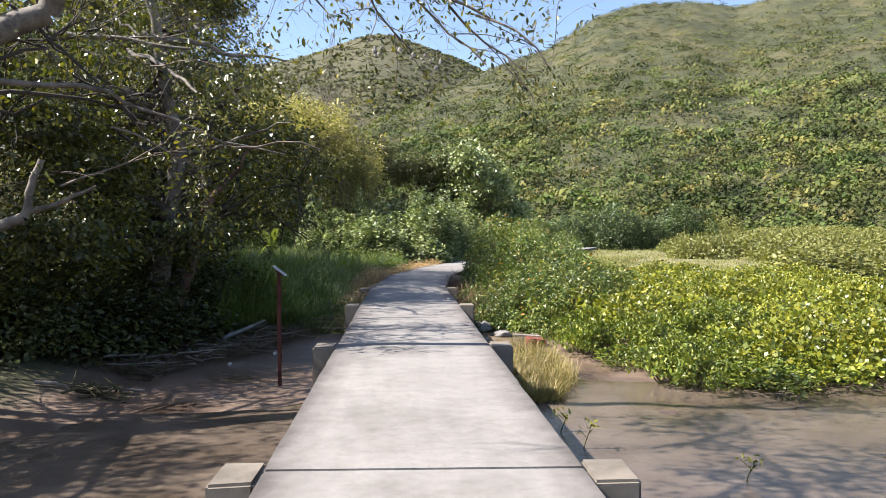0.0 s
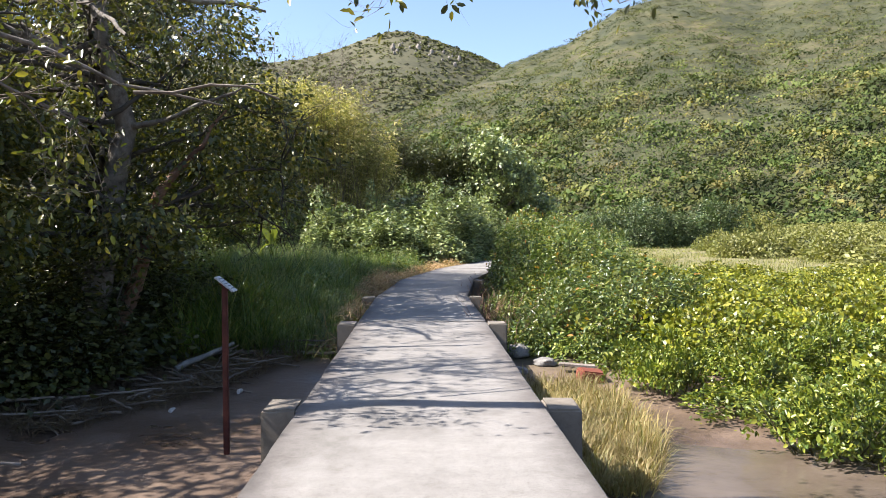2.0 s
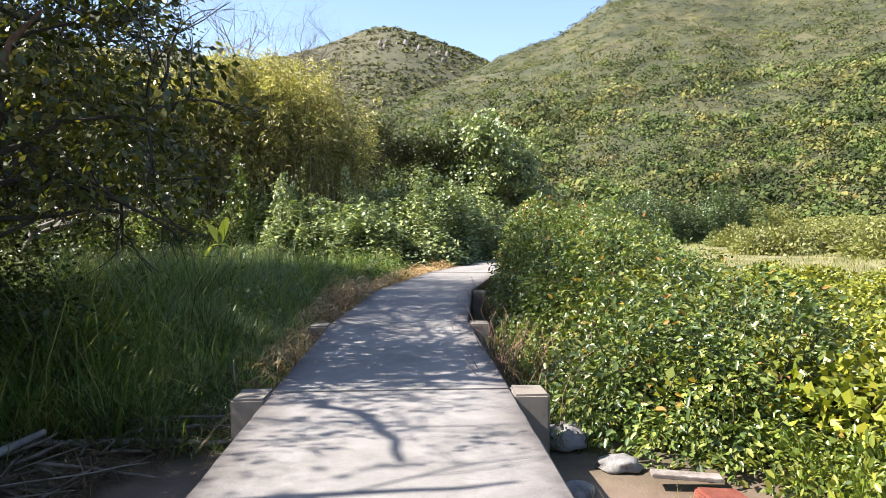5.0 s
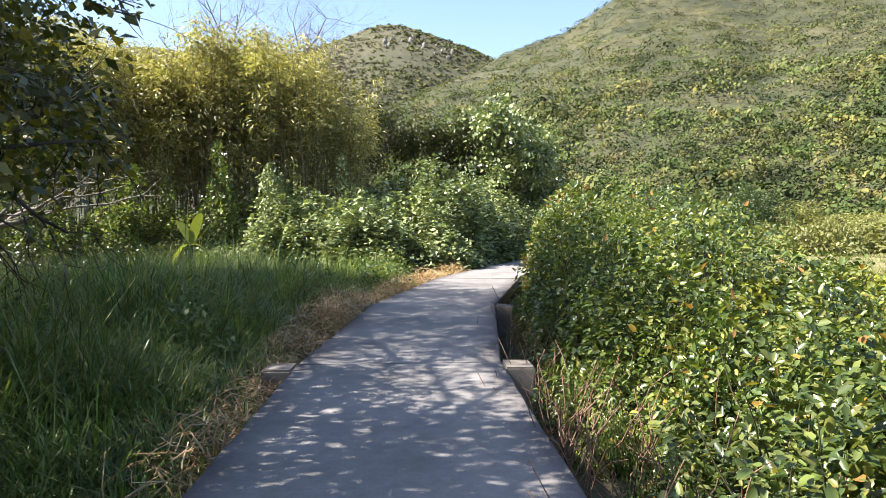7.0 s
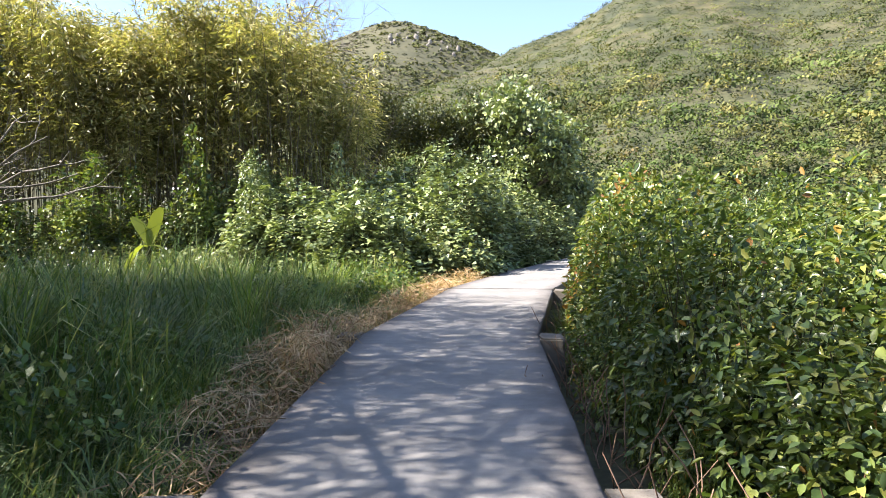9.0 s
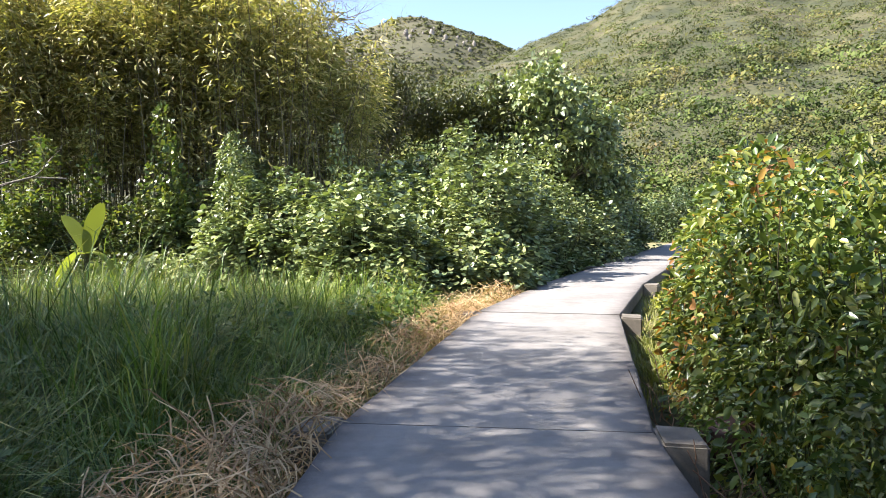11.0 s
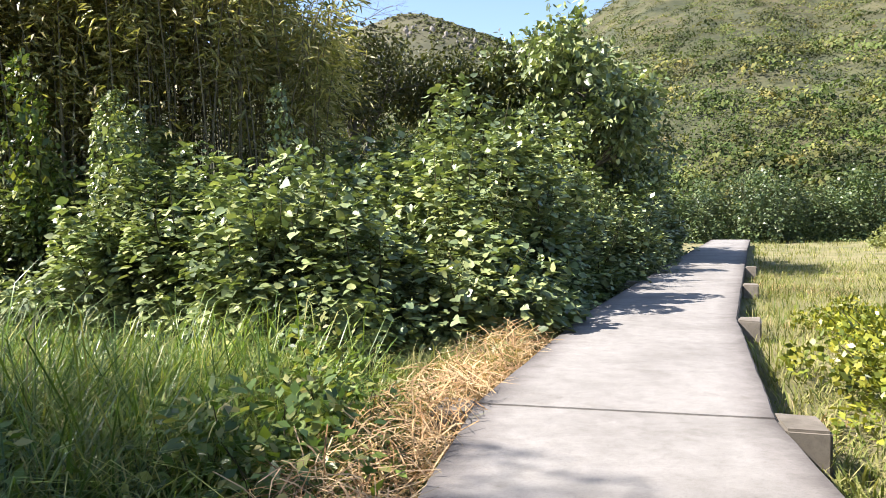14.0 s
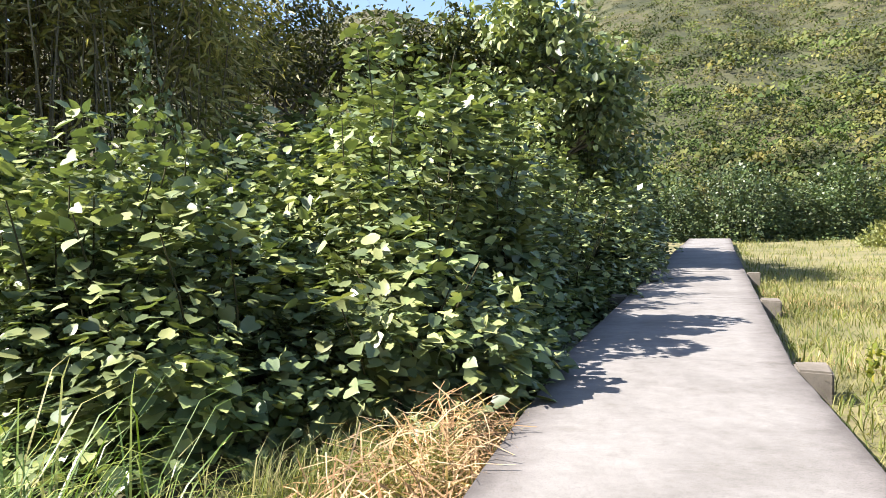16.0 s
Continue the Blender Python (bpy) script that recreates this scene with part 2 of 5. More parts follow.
M_FARBUSH = leaf_mat("far_bush_leaf", [G(0.094, 0.108, 0.038), G(0.171, 0.180, 0.059), G(0.257, 0.246, 0.085), G(0.349, 0.318, 0.125)], 0.5, 0.25, 0.3, 0.35, 0.6, 1.25, None, [G(0.064, 0.085, 0.030), G(0.159, 0.170, 0.050), G(0.233, 0.230, 0.070), G(0.127, 0.150, 0.070), G(0.276, 0.250, 0.100)], 0.12)
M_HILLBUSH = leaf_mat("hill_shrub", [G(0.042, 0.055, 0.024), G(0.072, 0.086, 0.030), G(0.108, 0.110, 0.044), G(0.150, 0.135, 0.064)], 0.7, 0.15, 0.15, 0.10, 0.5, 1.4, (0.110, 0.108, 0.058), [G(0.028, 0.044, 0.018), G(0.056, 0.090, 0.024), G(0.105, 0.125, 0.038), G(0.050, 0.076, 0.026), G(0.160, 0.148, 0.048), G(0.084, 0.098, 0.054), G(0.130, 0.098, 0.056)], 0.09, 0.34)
M_BANANA = leaf_mat("banana_leaf_green", [G(0.145, 0.177, 0.030), G(0.227, 0.242, 0.050)], 0.35, 0.4, 0.5)


def ground_mat():
    m, nt, bsdf, out = nodes_of("earth")
    geo = nt.nodes.new("ShaderNodeNewGeometry")
    sep = nt.nodes.new("ShaderNodeSeparateXYZ")
    nt.links.new(geo.outputs["Position"], sep.inputs[0])
    a = noise_tex(nt, 0.8, 6, 0.6)
    b = noise_tex(nt, 9.0, 6, 0.7)
    far_n = noise_tex(nt, 0.05, 6, 0.65)
    mud = ramp(nt, [(0.3, (0.066, 0.044, 0.031)), (0.5, (0.118, 0.082, 0.058)), (0.7, (0.18, 0.128, 0.09))], a)
    soil = ramp(nt, [(0.3, (0.028, 0.026, 0.013)), (0.5, (0.062, 0.058, 0.026)), (0.75, (0.095, 0.095, 0.036))], b)
    field = ramp(nt, [(0.3, (0.090, 0.090, 0.036)), (0.5, (0.165, 0.150, 0.064)), (0.7, (0.235, 0.195, 0.100))], a)
    hill = ramp(nt, [(0.30, (0.032, 0.038, 0.017)), (0.48, (0.050, 0.054, 0.024)), (0.62, (0.076, 0.070, 0.034)), (0.78, (0.110, 0.092, 0.052))], far_n)

    def between(sock, lo, hi):
        mr = nt.nodes.new("ShaderNodeMapRange")
        mr.interpolation_type = "SMOOTHSTEP"
        mr.inputs[1].default_value, mr.inputs[2].default_value = lo, hi
        nt.links.new(sock, mr.inputs[0])
        return mr.outputs[0]

    col = mixcol(nt, between(sep.outputs[2], -0.70, -0.52), mud, soil)
    east = between(sep.outputs[0], 2.0, 5.0)
    north = between(sep.outputs[1], 22.0, 28.0)
    mul = nt.nodes.new("ShaderNodeMath")
    mul.operation = "MULTIPLY"
    nt.links.new(east, mul.inputs[0])
    nt.links.new(north, mul.inputs[1])
    col = mixcol(nt, mul.outputs[0], col, field)
    # dry summits, bushy slopes
    mid_n = noise_tex(nt, 0.22, 6, 0.75)
    hill = mixcol(nt, 1.0, hill, ramp(nt, [(0.35, (0.5, 0.55, 0.5)), (0.65, (1.3, 1.25, 1.15))], mid_n), "MULTIPLY")
    hill = mixcol(nt, between(sep.outputs[2], 60.0, 210.0), hill, (0.084, 0.078, 0.043))
    col = mixcol(nt, between(sep.outputs[1], 75.0, 105.0), col, hill)
    nt.links.new(col, bsdf.inputs["Base Color"])
    wet = ramp(nt, [(0.35, (0.22, 0.22, 0.22)), (0.6, (0.6, 0.6, 0.6))], a)
    nt.links.new(mixcol(nt, between(sep.outputs[2], -0.70, -0.60), wet, (0.95, 0.95, 0.95)), bsdf.inputs["Roughness"])
    bsdf.inputs["Specular IOR Level"].default_value = 0.4
    bump(nt, bsdf, b, 0.5, 0.03)
    return m


def water_mat():
    m, nt, bsdf, out = nodes_of("brown_water")
    a = noise_tex(nt, 1.2, 4)
    col = ramp(nt, [(0.35, (0.085, 0.064, 0.047)), (0.65, (0.130, 0.102, 0.078))], a)
    nt.links.new(col, bsdf.inputs["Base Color"])
    wet = ramp(nt, [(0.45, (0.05, 0.05, 0.05)), (0.68, (0.26, 0.26, 0.26))], noise_tex(nt, 0.8, 5, 0.65))
    nt.links.new(wet, bsdf.inputs["Roughness"])
    bsdf.inputs["IOR"].default_value = 1.33
    bump(nt, bsdf, noise_tex(nt, 16.0, 5, 0.7), 0.15, 0.02)
    return m


M_GROUND, M_WATER = ground_mat(), water_mat()


# ---- mesh helpers ----
def mesh_np(name, verts, faces_flat, sizes, mat, smooth=False):
    me = bpy.data.meshes.new(name)
    nv, nl, nf = len(verts), len(faces_flat), len(sizes)
    me.vertices.add(nv)
    me.vertices.foreach_set("co", np.asarray(verts, np.float32).ravel())
    me.loops.add(nl)
    me.loops.foreach_set("vertex_index", np.asarray(faces_flat, np.int32))
    me.polygons.add(nf)
    starts = np.concatenate(([0], np.cumsum(sizes)[:-1])).astype(np.int32)
    me.polygons.foreach_set("loop_start", starts)
    if smooth:
        me.polygons.foreach_set("use_smooth", np.ones(nf, bool))
    me.update(calc_edges=True)
    me.materials.append(mat)
    return me


FORMS = {
    "quad": ([(0, 0, 0), (.45, .5, .07), (1, 0, -.05), (.45, -.5, .07)], [(0, 1, 2, 3)]),
    "oval": ([(0, 0, 0), (.28, .42, .08), (.68, .42, .06), (1, 0, -.1), (.68, -.42, .06), (.28, -.42, .08)], [(0, 1, 2, 3), (0, 3, 4, 5)]),
    "heart": ([(.10, 0, 0), (-.08, .24, .05), (.16, .52, .10), (.62, .40, .04), (1, 0, -.14), (.62, -.40, .04), (.16, -.52, .10), (-.08, -.24, .05)],
              [(0, 1, 2), (0, 2, 3, 4), (0, 4, 5, 6), (0, 6, 7)]),
    "blade": ([(0, .4, 0), (0, -.4, 0), (.4, -.5, .05), (.4, .5, .05), (.75, -.35, -.03), (.75, .35, -.03), (.95, 0, -.3)], [(0, 1, 2, 3), (3, 2, 4, 5), (5, 4, 6)]),
    "lance": ([(0, 0, 0), (.35, .5, .03), (1, 0, -.2), (.35, -.5, .03)], [(0, 1, 2, 3)]),
}


def unit(v):
    return v / np.maximum(np.linalg.norm(v, axis=1, keepdims=True), 1e-9)


def leaf_arrays(P, D, N, L, W, form):
    tv, tf = FORMS[form]
    tv = np.array(tv)
    D = unit(D)
    S = unit(np.cross(D, N))
    N = np.cross(S, D)
    n, k = len(P), len(tv)
    V = (P[:, None, :] + D[:, None, :] * (tv[None, :, 0:1] * L[:, None, None]) + S[:, None, :] * (tv[None, :, 1:2] * W[:, None, None])
         + N[:, None, :] * (tv[None, :, 2:3] * L[:, None, None]))
    flat = np.concatenate([np.array(f) for f in tf])
    F = (np.arange(n)[:, None] * k + flat[None, :]).ravel()
    sizes = np.tile([len(f) for f in tf], n)
    return V.reshape(-1, 3), F, sizes


def leaf_mesh(name, P, D, N, L, W, form, mat):
    return mesh_np(name, *leaf_arrays(P, D, N, L, W, form), mat)


def part(name, data, parent, label=""):
    ob = new(name, data)
    ob.parent = parent
    if label:
        ob["label"] = label
    return ob


def bm_mesh(name, bm, mat, smooth=False):
    me = bpy.data.meshes.new(name)
    bm.normal_update()
    bm.to_mesh(me)
    bm.free()
    me.materials.append(mat)
    if smooth:
        for p in me.polygons:
            p.use_smooth = True
    return me


def tubes(name, lines, mat, sides=6):
    """Tapered round branches: each line is a list of (x, y, z, radius)."""
    V, F, base = [], [], 0
    for line in lines:
        pts = np.array([q[:3] for q in line], float)
        rad = [q[3] for q in line]
        tang = np.gradient(pts, axis=0)
        for i, (p, r) in enumerate(zip(pts, rad)):
            t = tang[i] / max(np.linalg.norm(tang[i]), 1e-9)
            a = np.cross(t, (0.31, 0.95, 0.11))
            a /= np.linalg.norm(a)
            b = np.cross(t, a)
            for j in range(sides):
                an = 2 * math.pi * j / sides
                V.append(p + r * (math.cos(an) * a + math.sin(an) * b))
        for i in range(len(line) - 1):
            for j in range(sides):
                j2 = (j + 1) % sides
                F.append((base + i * sides + j, base + i * sides + j2, base + (i + 1) * sides + j2, base + (i + 1) * sides + j))
        base += len(line) * sides
    flat = np.array(F).ravel()
    return mesh_np(name, np.array(V), flat, np.full(len(F), 4), mat, True)


def wander(start, end, r0, r1, n=7, wob=0.12, rng=RNG):
    """A crooked tapered line from start to end."""
    s, e = np.array(start, float), np.array(end, float)
    d = np.linalg.norm(e - s)
    off = np.cumsum(rng.normal(0, wob * d / n, (n, 3)), axis=0)
    off -= np.linspace(0, 1, n)[:, None] * off[-1]
    off[0] = 0
    return [(*(s + (e - s) * u + off[i]), r0 + (r1 - r0) * u) for i, u in enumerate(np.linspace(0, 1, n))]


def box(bm, sx, sy, sz, m=None, bevel=0.01):
    r = bmesh.ops.create_cube(bm, size=1.0)
    vs = r["verts"]
    for v in vs:
        v.co = Vector((v.co.x * sx, v.co.y * sy, v.co.z * sz))
    if bevel:
        es = list({e for v in vs for e in v.link_edges})
        rb = bmesh.ops.bevel(bm, geom=es, offset=bevel, segments=2, affect="EDGES")
        vs = list({v for f in rb["faces"] for v in f.verts} | {v for v in vs if v.is_valid})
    if m is not None:
        for v in vs:
            v.co = m @ v.co
    return vs


# ---- plan ----
EDGE_R = [(0.936, -14.0), (0.936, 5.1), (0.936, 9.85), (0.935, 14.76), (0.92, 18.8), (1.37, 23.5), (2.50, 28.8), (4.10, 33.3), (6.05, 37.8), (8.0, 42.3), (9.96, 46.8), (11.9, 51.3), (13.9, 55.8), (16.1, 60.8)]
EDGE_L = [(-0.936, -14.0), (-0.936, 5.15), (-0.936, 9.9), (-0.936, 14.80), (-0.92, 18.84), (-0.56, 23.8), (0.61, 29.3), (2.36, 34.05), (4.33, 38.55), (6.28, 43.05), (8.24, 47.55), (10.2, 52.05), (12.2, 56.5), (14.4, 61.5)]
RX, RY = np.array([p[0] for p in EDGE_R]), np.array([p[1] for p in EDGE_R])
LX, LY = np.array([p[0] for p in EDGE_L]), np.array([p[1] for p in EDGE_L])


def deck_r(y):
    return np.interp(y, RY, RX)


def deck_l(y):
    return np.interp(y, LY, LX)


def smooth(a, lo, hi):
    t = np.clip((a - lo) / (hi - lo), 0, 1)
    return t * t * (3 - 2 * t)


def wavy(x, y, s, seed=0.0):
    """Cheap smooth unevenness in -1..1."""
    return (np.sin(x * s + 1.7 * np.sin(y * s * 0.8 + seed) + seed) + np.sin(y * s * 1.3 + 1.3 * np.sin(x * s * 0.9 + 2 * seed) + 2.1 + seed)
            + np.sin((x + y) * s * 2.1 + seed * 3) * 0.5 + np.sin((x - 0.6 * y) * s * 3.7 + seed) * 0.3) / 2.8


CREST_AZ = np.array([-60, -25, -14, -9, -3.3, 2.9, 6.9, 11.7, 15.5, 18.9, 22.5, 26.0, 29.5, 34.5, 45, 60, 80, 110])
CREST_EL = np.array([0, 0, .02, .09, .152, .200, .236, .263, .305, .317, .313, .299, .306, .297, .27, .25, .15, 0])
CREST_R = np.array([200, 200, 200, 210, 225, 250, 280, 285, 285, 285, 285, 295, 290, 290, 290, 290, 290, 290])
FAR_AZ = np.array([-60, -35, -20, -12, -9.5, -7.8, -6.2, -5, -3.8, -2.8, -1.8, -0.8, 0.3, 1.4, 2.6, 4.3, 5.5, 7.5, 12, 20, 40])
FAR_EL = np.array([.10, .21, .236, .231, .237, .246, .255, .264, .272, .277, .279, .277, .271, .264, .255, .242, .234, .215, .2, .18, .1])


def ground_z(x, y):
    x, y = np.asarray(x, float), np.asarray(y, float)
    dx, dy = x - 0.2, y - 12.0
    r = np.hypot(dx, dy)
    az = np.degrees(np.arctan2(dx, dy))
    # tidal mud by the bridge, banks further on
    left = x < 0
    bank = np.where(left, smooth(y + 0.25 * x * 0 + 0.5 * wavy(x, y, 0.8), 13.2, 17.5), smooth(y + 0.4 * wavy(x, y, 0.9), 12.3, 17.0) * 0.6 + smooth(y, 22, 32) * 0.4)
    deep = np.where(left & (x < -3.5), smooth(-x + 0.4 * wavy(x, y, 0.7, 2.0), 3.8, 6.5) * smooth(y, 6.5, 11.0), 0)
    z = -0.76 + 0.46 * np.maximum(bank, deep)
    z = z + 0.022 * wavy(x, y, 1.9, 1.0) + 0.05 * wavy(x, y, 0.35, 4.0) * smooth(r, 6, 20)
    crest_h = np.interp(az, CREST_AZ, CREST_EL)
    crest_r = np.interp(az, CREST_AZ, CREST_R)
    p = np.clip((r - 112) / (crest_r - 112), 0, None)
    up = np.where(p < 1, p, 1 - 0.45 * smooth(r, crest_r, crest_r + 140))
    near = crest_h * crest_r * up
    near = near + (3.0 * wavy(x, y, 0.035, 0.5) + 1.1 * wavy(x, y, 0.11, 1.5)) * np.clip(p, 0, 1) * np.minimum(near / 20, 1) * np.where(p < 0.93, 1, 0.3)
    q = np.clip((r - 360) / 290, 0, None)
    far = np.interp(az, FAR_AZ, FAR_EL) * 650 * np.where(q < 1, q, 1 - 0.3 * smooth(r, 650, 900))
    far = far + (7 * wavy(x, y, 0.016, 3.0) + 2.5 * wavy(x, y, 0.06, 1.0)) * np.clip(q, 0, 1) * np.where(q < 0.95, 1, 0.3)
    return z + np.maximum(np.maximum(near, far), 0)


def make_ground():
    az = np.concatenate((np.linspace(-36, 50, 340, endpoint=False), np.linspace(50, 324, 100, endpoint=False)))
    r = np.concatenate(([0.4], np.geomspace(0.8, 90, 120), np.linspace(95, 330, 70), np.geomspace(340, 1500, 45)))
    A, R = np.meshgrid(np.radians(az), r)
    X, Y = 0.2 + R * np.sin(A), 12 + R * np.cos(A)
    Z = ground_z(X, Y)
    V = np.stack((X, Y, Z), -1).reshape(-1, 3)
    nr, na = R.shape
    i, j = np.meshgrid(np.arange(nr - 1), np.arange(na), indexing="ij")
    j2 = (j + 1) % na
    F = np.stack((i * na + j, (i + 1) * na + j, (i + 1) * na + j2, i * na + j2), -1).reshape(-1, 4)
    V = np.vstack((V, [[0.2, 12, float(ground_z(0.2, 12))]]))
    cen = len(V) - 1
    cap = np.stack((np.full(na, cen), np.arange(na), (np.arange(na) + 1) % na), -1)
    flat = np.concatenate((F.ravel(), cap.ravel()))
    sizes = np.concatenate((np.full(len(F), 4), np.full(na, 3)))
    me = mesh_np("ground", V, flat, sizes, M_GROUND, True)
    return tagged(new("ground", me), "bare brown mudflat rising to scrubby green hills", "ground", kind="structure")


make_ground()


def make_water():
    bm = bmesh.new()
    n = 40
    ring = []
    for k in range(n):
        a = 2 * math.pi * k / n
        w = 1 + 0.12 * math.sin(3 * a) + 0.08 * math.sin(7 * a + 1)
        ring.append(bm.verts.new((3.0 + 15.0 * w * math.cos(a), (2.6 if math.cos(a) > -0.2 else 0.6) + 10.0 * w * math.sin(a) * (1.0 if math.cos(a) > -0.2 else 0.95), -0.741)))
    bm.faces.new(ring)
    tagged(new("water", bm_mesh("water", bm, M_WATER)), "thin sheet of brown tidal water on mud", "water", kind="structure")


make_water()


# ---- the concrete walkway ----
def make_walkway():
    root = tagged(new("walkway"), "pale concrete slab walkway on low crossbeams", "footbridge", kind="structure")
    for i in range(len(EDGE_R) - 1):
        (rx0, ry0), (rx1, ry1) = EDGE_R[i], EDGE_R[i + 1]
        (lx0, ly0), (lx1, ly1) = EDGE_L[i], EDGE_L[i + 1]
        bm = bmesh.new()
        g = 0.003
        ur, ul = g / (ry1 - ry0), g / (ly1 - ly0)
        c = [(lx0 + (lx1 - lx0) * ul, ly0 + g), (rx0 + (rx1 - rx0) * ur, ry0 + g), (rx1 - (rx1 - rx0) * ur, ry1 - g), (lx1 - (lx1 - lx0) * ul, ly1 - g)]
        dz = 0.004 * math.sin(i * 2.3)
        top = [bm.verts.new((x, y, dz)) for x, y in c]
        bot = [bm.verts.new((x, y, -0.2)) for x, y in c]
        bm.faces.new(top)
        bm.faces.new(bot[::-1])
        for k in range(4):
            bm.faces.new((top[k], bot[k], bot[(k + 1) % 4], top[(k + 1) % 4]))
        bmesh.ops.recalc_face_normals(bm, faces=bm.faces)
        bmesh.ops.subdivide_edges(bm, edges=[e for e in bm.edges if e.calc_length() > 1.0], cuts=24, use_grid_fill=True)
        for v in bm.verts:
            k = noise.noise(Vector((v.co.x * 3.1, v.co.y * 2.3, i))) * 0.010 + noise.noise(Vector((v.co.x * 9, v.co.y * 9, i + 5))) * 0.005
            if len(v.link_faces) < 4 or any(abs(f.normal.z) < 0.5 for f in v.link_faces):
                v.co.x += k
        bmesh.ops.bevel(bm, geom=[e for e in bm.edges if e.calc_face_angle(0) > 1.0], offset=0.012, segments=2, affect="EDGES")
        lay = bm.loops.layers.uv.new("across")
        for f in bm.faces:
            for lp in f.loops:
                p = lp.vert.co
                a, b = float(deck_l(p.y)), float(deck_r(p.y))
                lp[lay].uv = (min(1.0, abs(2 * (p.x - a) / (b - a) - 1)), p.y)
        part("slab", bm_mesh("slab", bm, M_DECK), root)
    for i in range(1, 10):
        p, q = Vector((*EDGE_L[i], 0)), Vector((*EDGE_R[i], 0))
        mid, across = (p + q) / 2, (q - p)
        ang = math.atan2(across.y, across.x)
        w = across.length
        m = Matrix.Translation(mid) @ Matrix.Rotation(ang, 4, "Z")
        bm = bmesh.new()
        box(bm, w, 0.36, 0.75, m @ Matrix.Translation((0, 0, -0.58)), 0.01)
        part("crossbeam", bm_mesh("crossbeam", bm, M_BEAM), root)
        for s in (-1, 1):
            bm = bmesh.new()
            vs = box(bm, 0.27, 0.38, 1.0, None, 0.018)
            for v in vs:
                v.co += Vector((noise.noise(v.co * 3 + Vector((i, s, 0))), noise.noise(v.co * 3 + Vector((s, i, 3))), noise.noise(v.co * 5 + Vector((3, i, s))))) * 0.012
                v.co = m @ Matrix.Translation((s * (w / 2 + 0.145), 0, -0.51)) @ v.co
            part("beam_end_block", bm_mesh("beam_end_block", bm, M_BEAM), root, "weathered concrete beam end block")


make_walkway()


# ---- plants ----
def lumpy(U, seed, amp):
    """An uneven radius over directions U."""
    f = (np.sin(U[:, 0] * 4.1 + seed) * np.sin(U[:, 1] * 4.7 + seed * 1.7) + 0.6 * np.sin(U[:, 2] * 6.3 + U[:, 0] * 5 + seed * 2.3)
         + 0.5 * np.sin(U[:, 1] * 9 + U[:, 2] * 7 + seed))
    return 1 + amp * f / 1.5


def dome_leaves(rng, rx, ry, rz, clumps, per, L, W, form, spread=0.12, amp=0.22, droop=0.0, up=0.3, low=-0.1, sunny=0.25, tumble=0.42, gap=0.02, steep=1.0, core=0.22, shoot=0.0):
    """Leaves in round clumps over an uneven dome, a third of the clumps deeper inside, and a dense core of larger inner leaves;
    each clump turns its leaves outwards from its own middle."""
    U = unit(rng.normal(size=(clumps, 3)))
    U[:, 2] = np.where(U[:, 2] < low, -U[:, 2], U[:, 2])
    rad = lumpy(U, rng.uniform(0, 9), amp) * np.where(rng.random(clumps) < 0.35, rng.uniform(0.5, 0.82, clumps), rng.uniform(0.84, 1.10, clumps))
    C = U * rad[:, None] * np.array([rx, ry, rz])
    n = clumps * per
    Cn, Un = np.repeat(C, per, 0), np.repeat(U, per, 0)
    off = rng.normal(size=(n, 3)) * spread * np.repeat(rng.uniform(0.7, 1.3, clumps), per)[:, None]
    s = rng.uniform(0.6, 1.25, n)
    P = Cn + off
    if shoot:
        # leafy shoots that rise outwards, the leaves getting smaller towards the tip
        S = unit(U * 0.55 + np.array([0, 0, 0.8]) + rng.normal(size=(clumps, 3)) * 0.35) * (shoot * rng.uniform(0.5, 1.5, clumps))[:, None]
        t = rng.uniform(-0.65, 0.45, n)
        P = P + np.repeat(S, per, 0) * t[:, None]
        s = s * (1.0 - 0.45 * t)
    P *= np.array([rx, ry, rz]) / np.maximum(np.percentile(np.abs(P), 98, axis=0), 0.05)
    P /= np.maximum(1.0, np.linalg.norm(P / np.array([rx, ry, rz]), axis=1) / 1.1)[:, None]
    face = np.array(TO_SUN) * sunny + np.array([0, 0, up])
    N = unit(unit(off) * 0.4 + Un * (0.15 if shoot else 0.35) + rng.normal(size=(n, 3)) * tumble + face)
    D = unit(Un * 0.7 + unit(off) * 0.7 + rng.normal(size=(n, 3)) * 0.4 + np.array([0, 0, -droop]))
    k = int(n * core)
    if k:
        Uc = unit(rng.normal(size=(k, 3)))
        Uc[:, 2] = np.where(Uc[:, 2] < low, -Uc[:, 2], Uc[:, 2])
        P = np.vstack((P, Uc * rng.uniform(0.25, 0.66, k)[:, None] * np.array([rx, ry, rz])))
        N = np.vstack((N, unit(Uc + rng.normal(size=(k, 3)) * 0.5)))
        D = np.vstack((D, unit(rng.normal(size=(k, 3)))))
        s = np.concatenate((s, rng.uniform(1.0, 1.5, k)))
        n += k
    P[:, 2] = np.where(P[:, 2] > 0, rz * np.abs(P[:, 2] / rz) ** steep, P[:, 2])
    P[:, 2] = np.where(P[:, 2] < gap, rng.uniform(gap, gap + 0.28, n), P[:, 2])
    D = unit(D - 0.75 * N * np.sum(D * N, axis=1, keepdims=True))
    return P, D, N, L * s, W * s * rng.uniform(0.85, 1.15, n), form


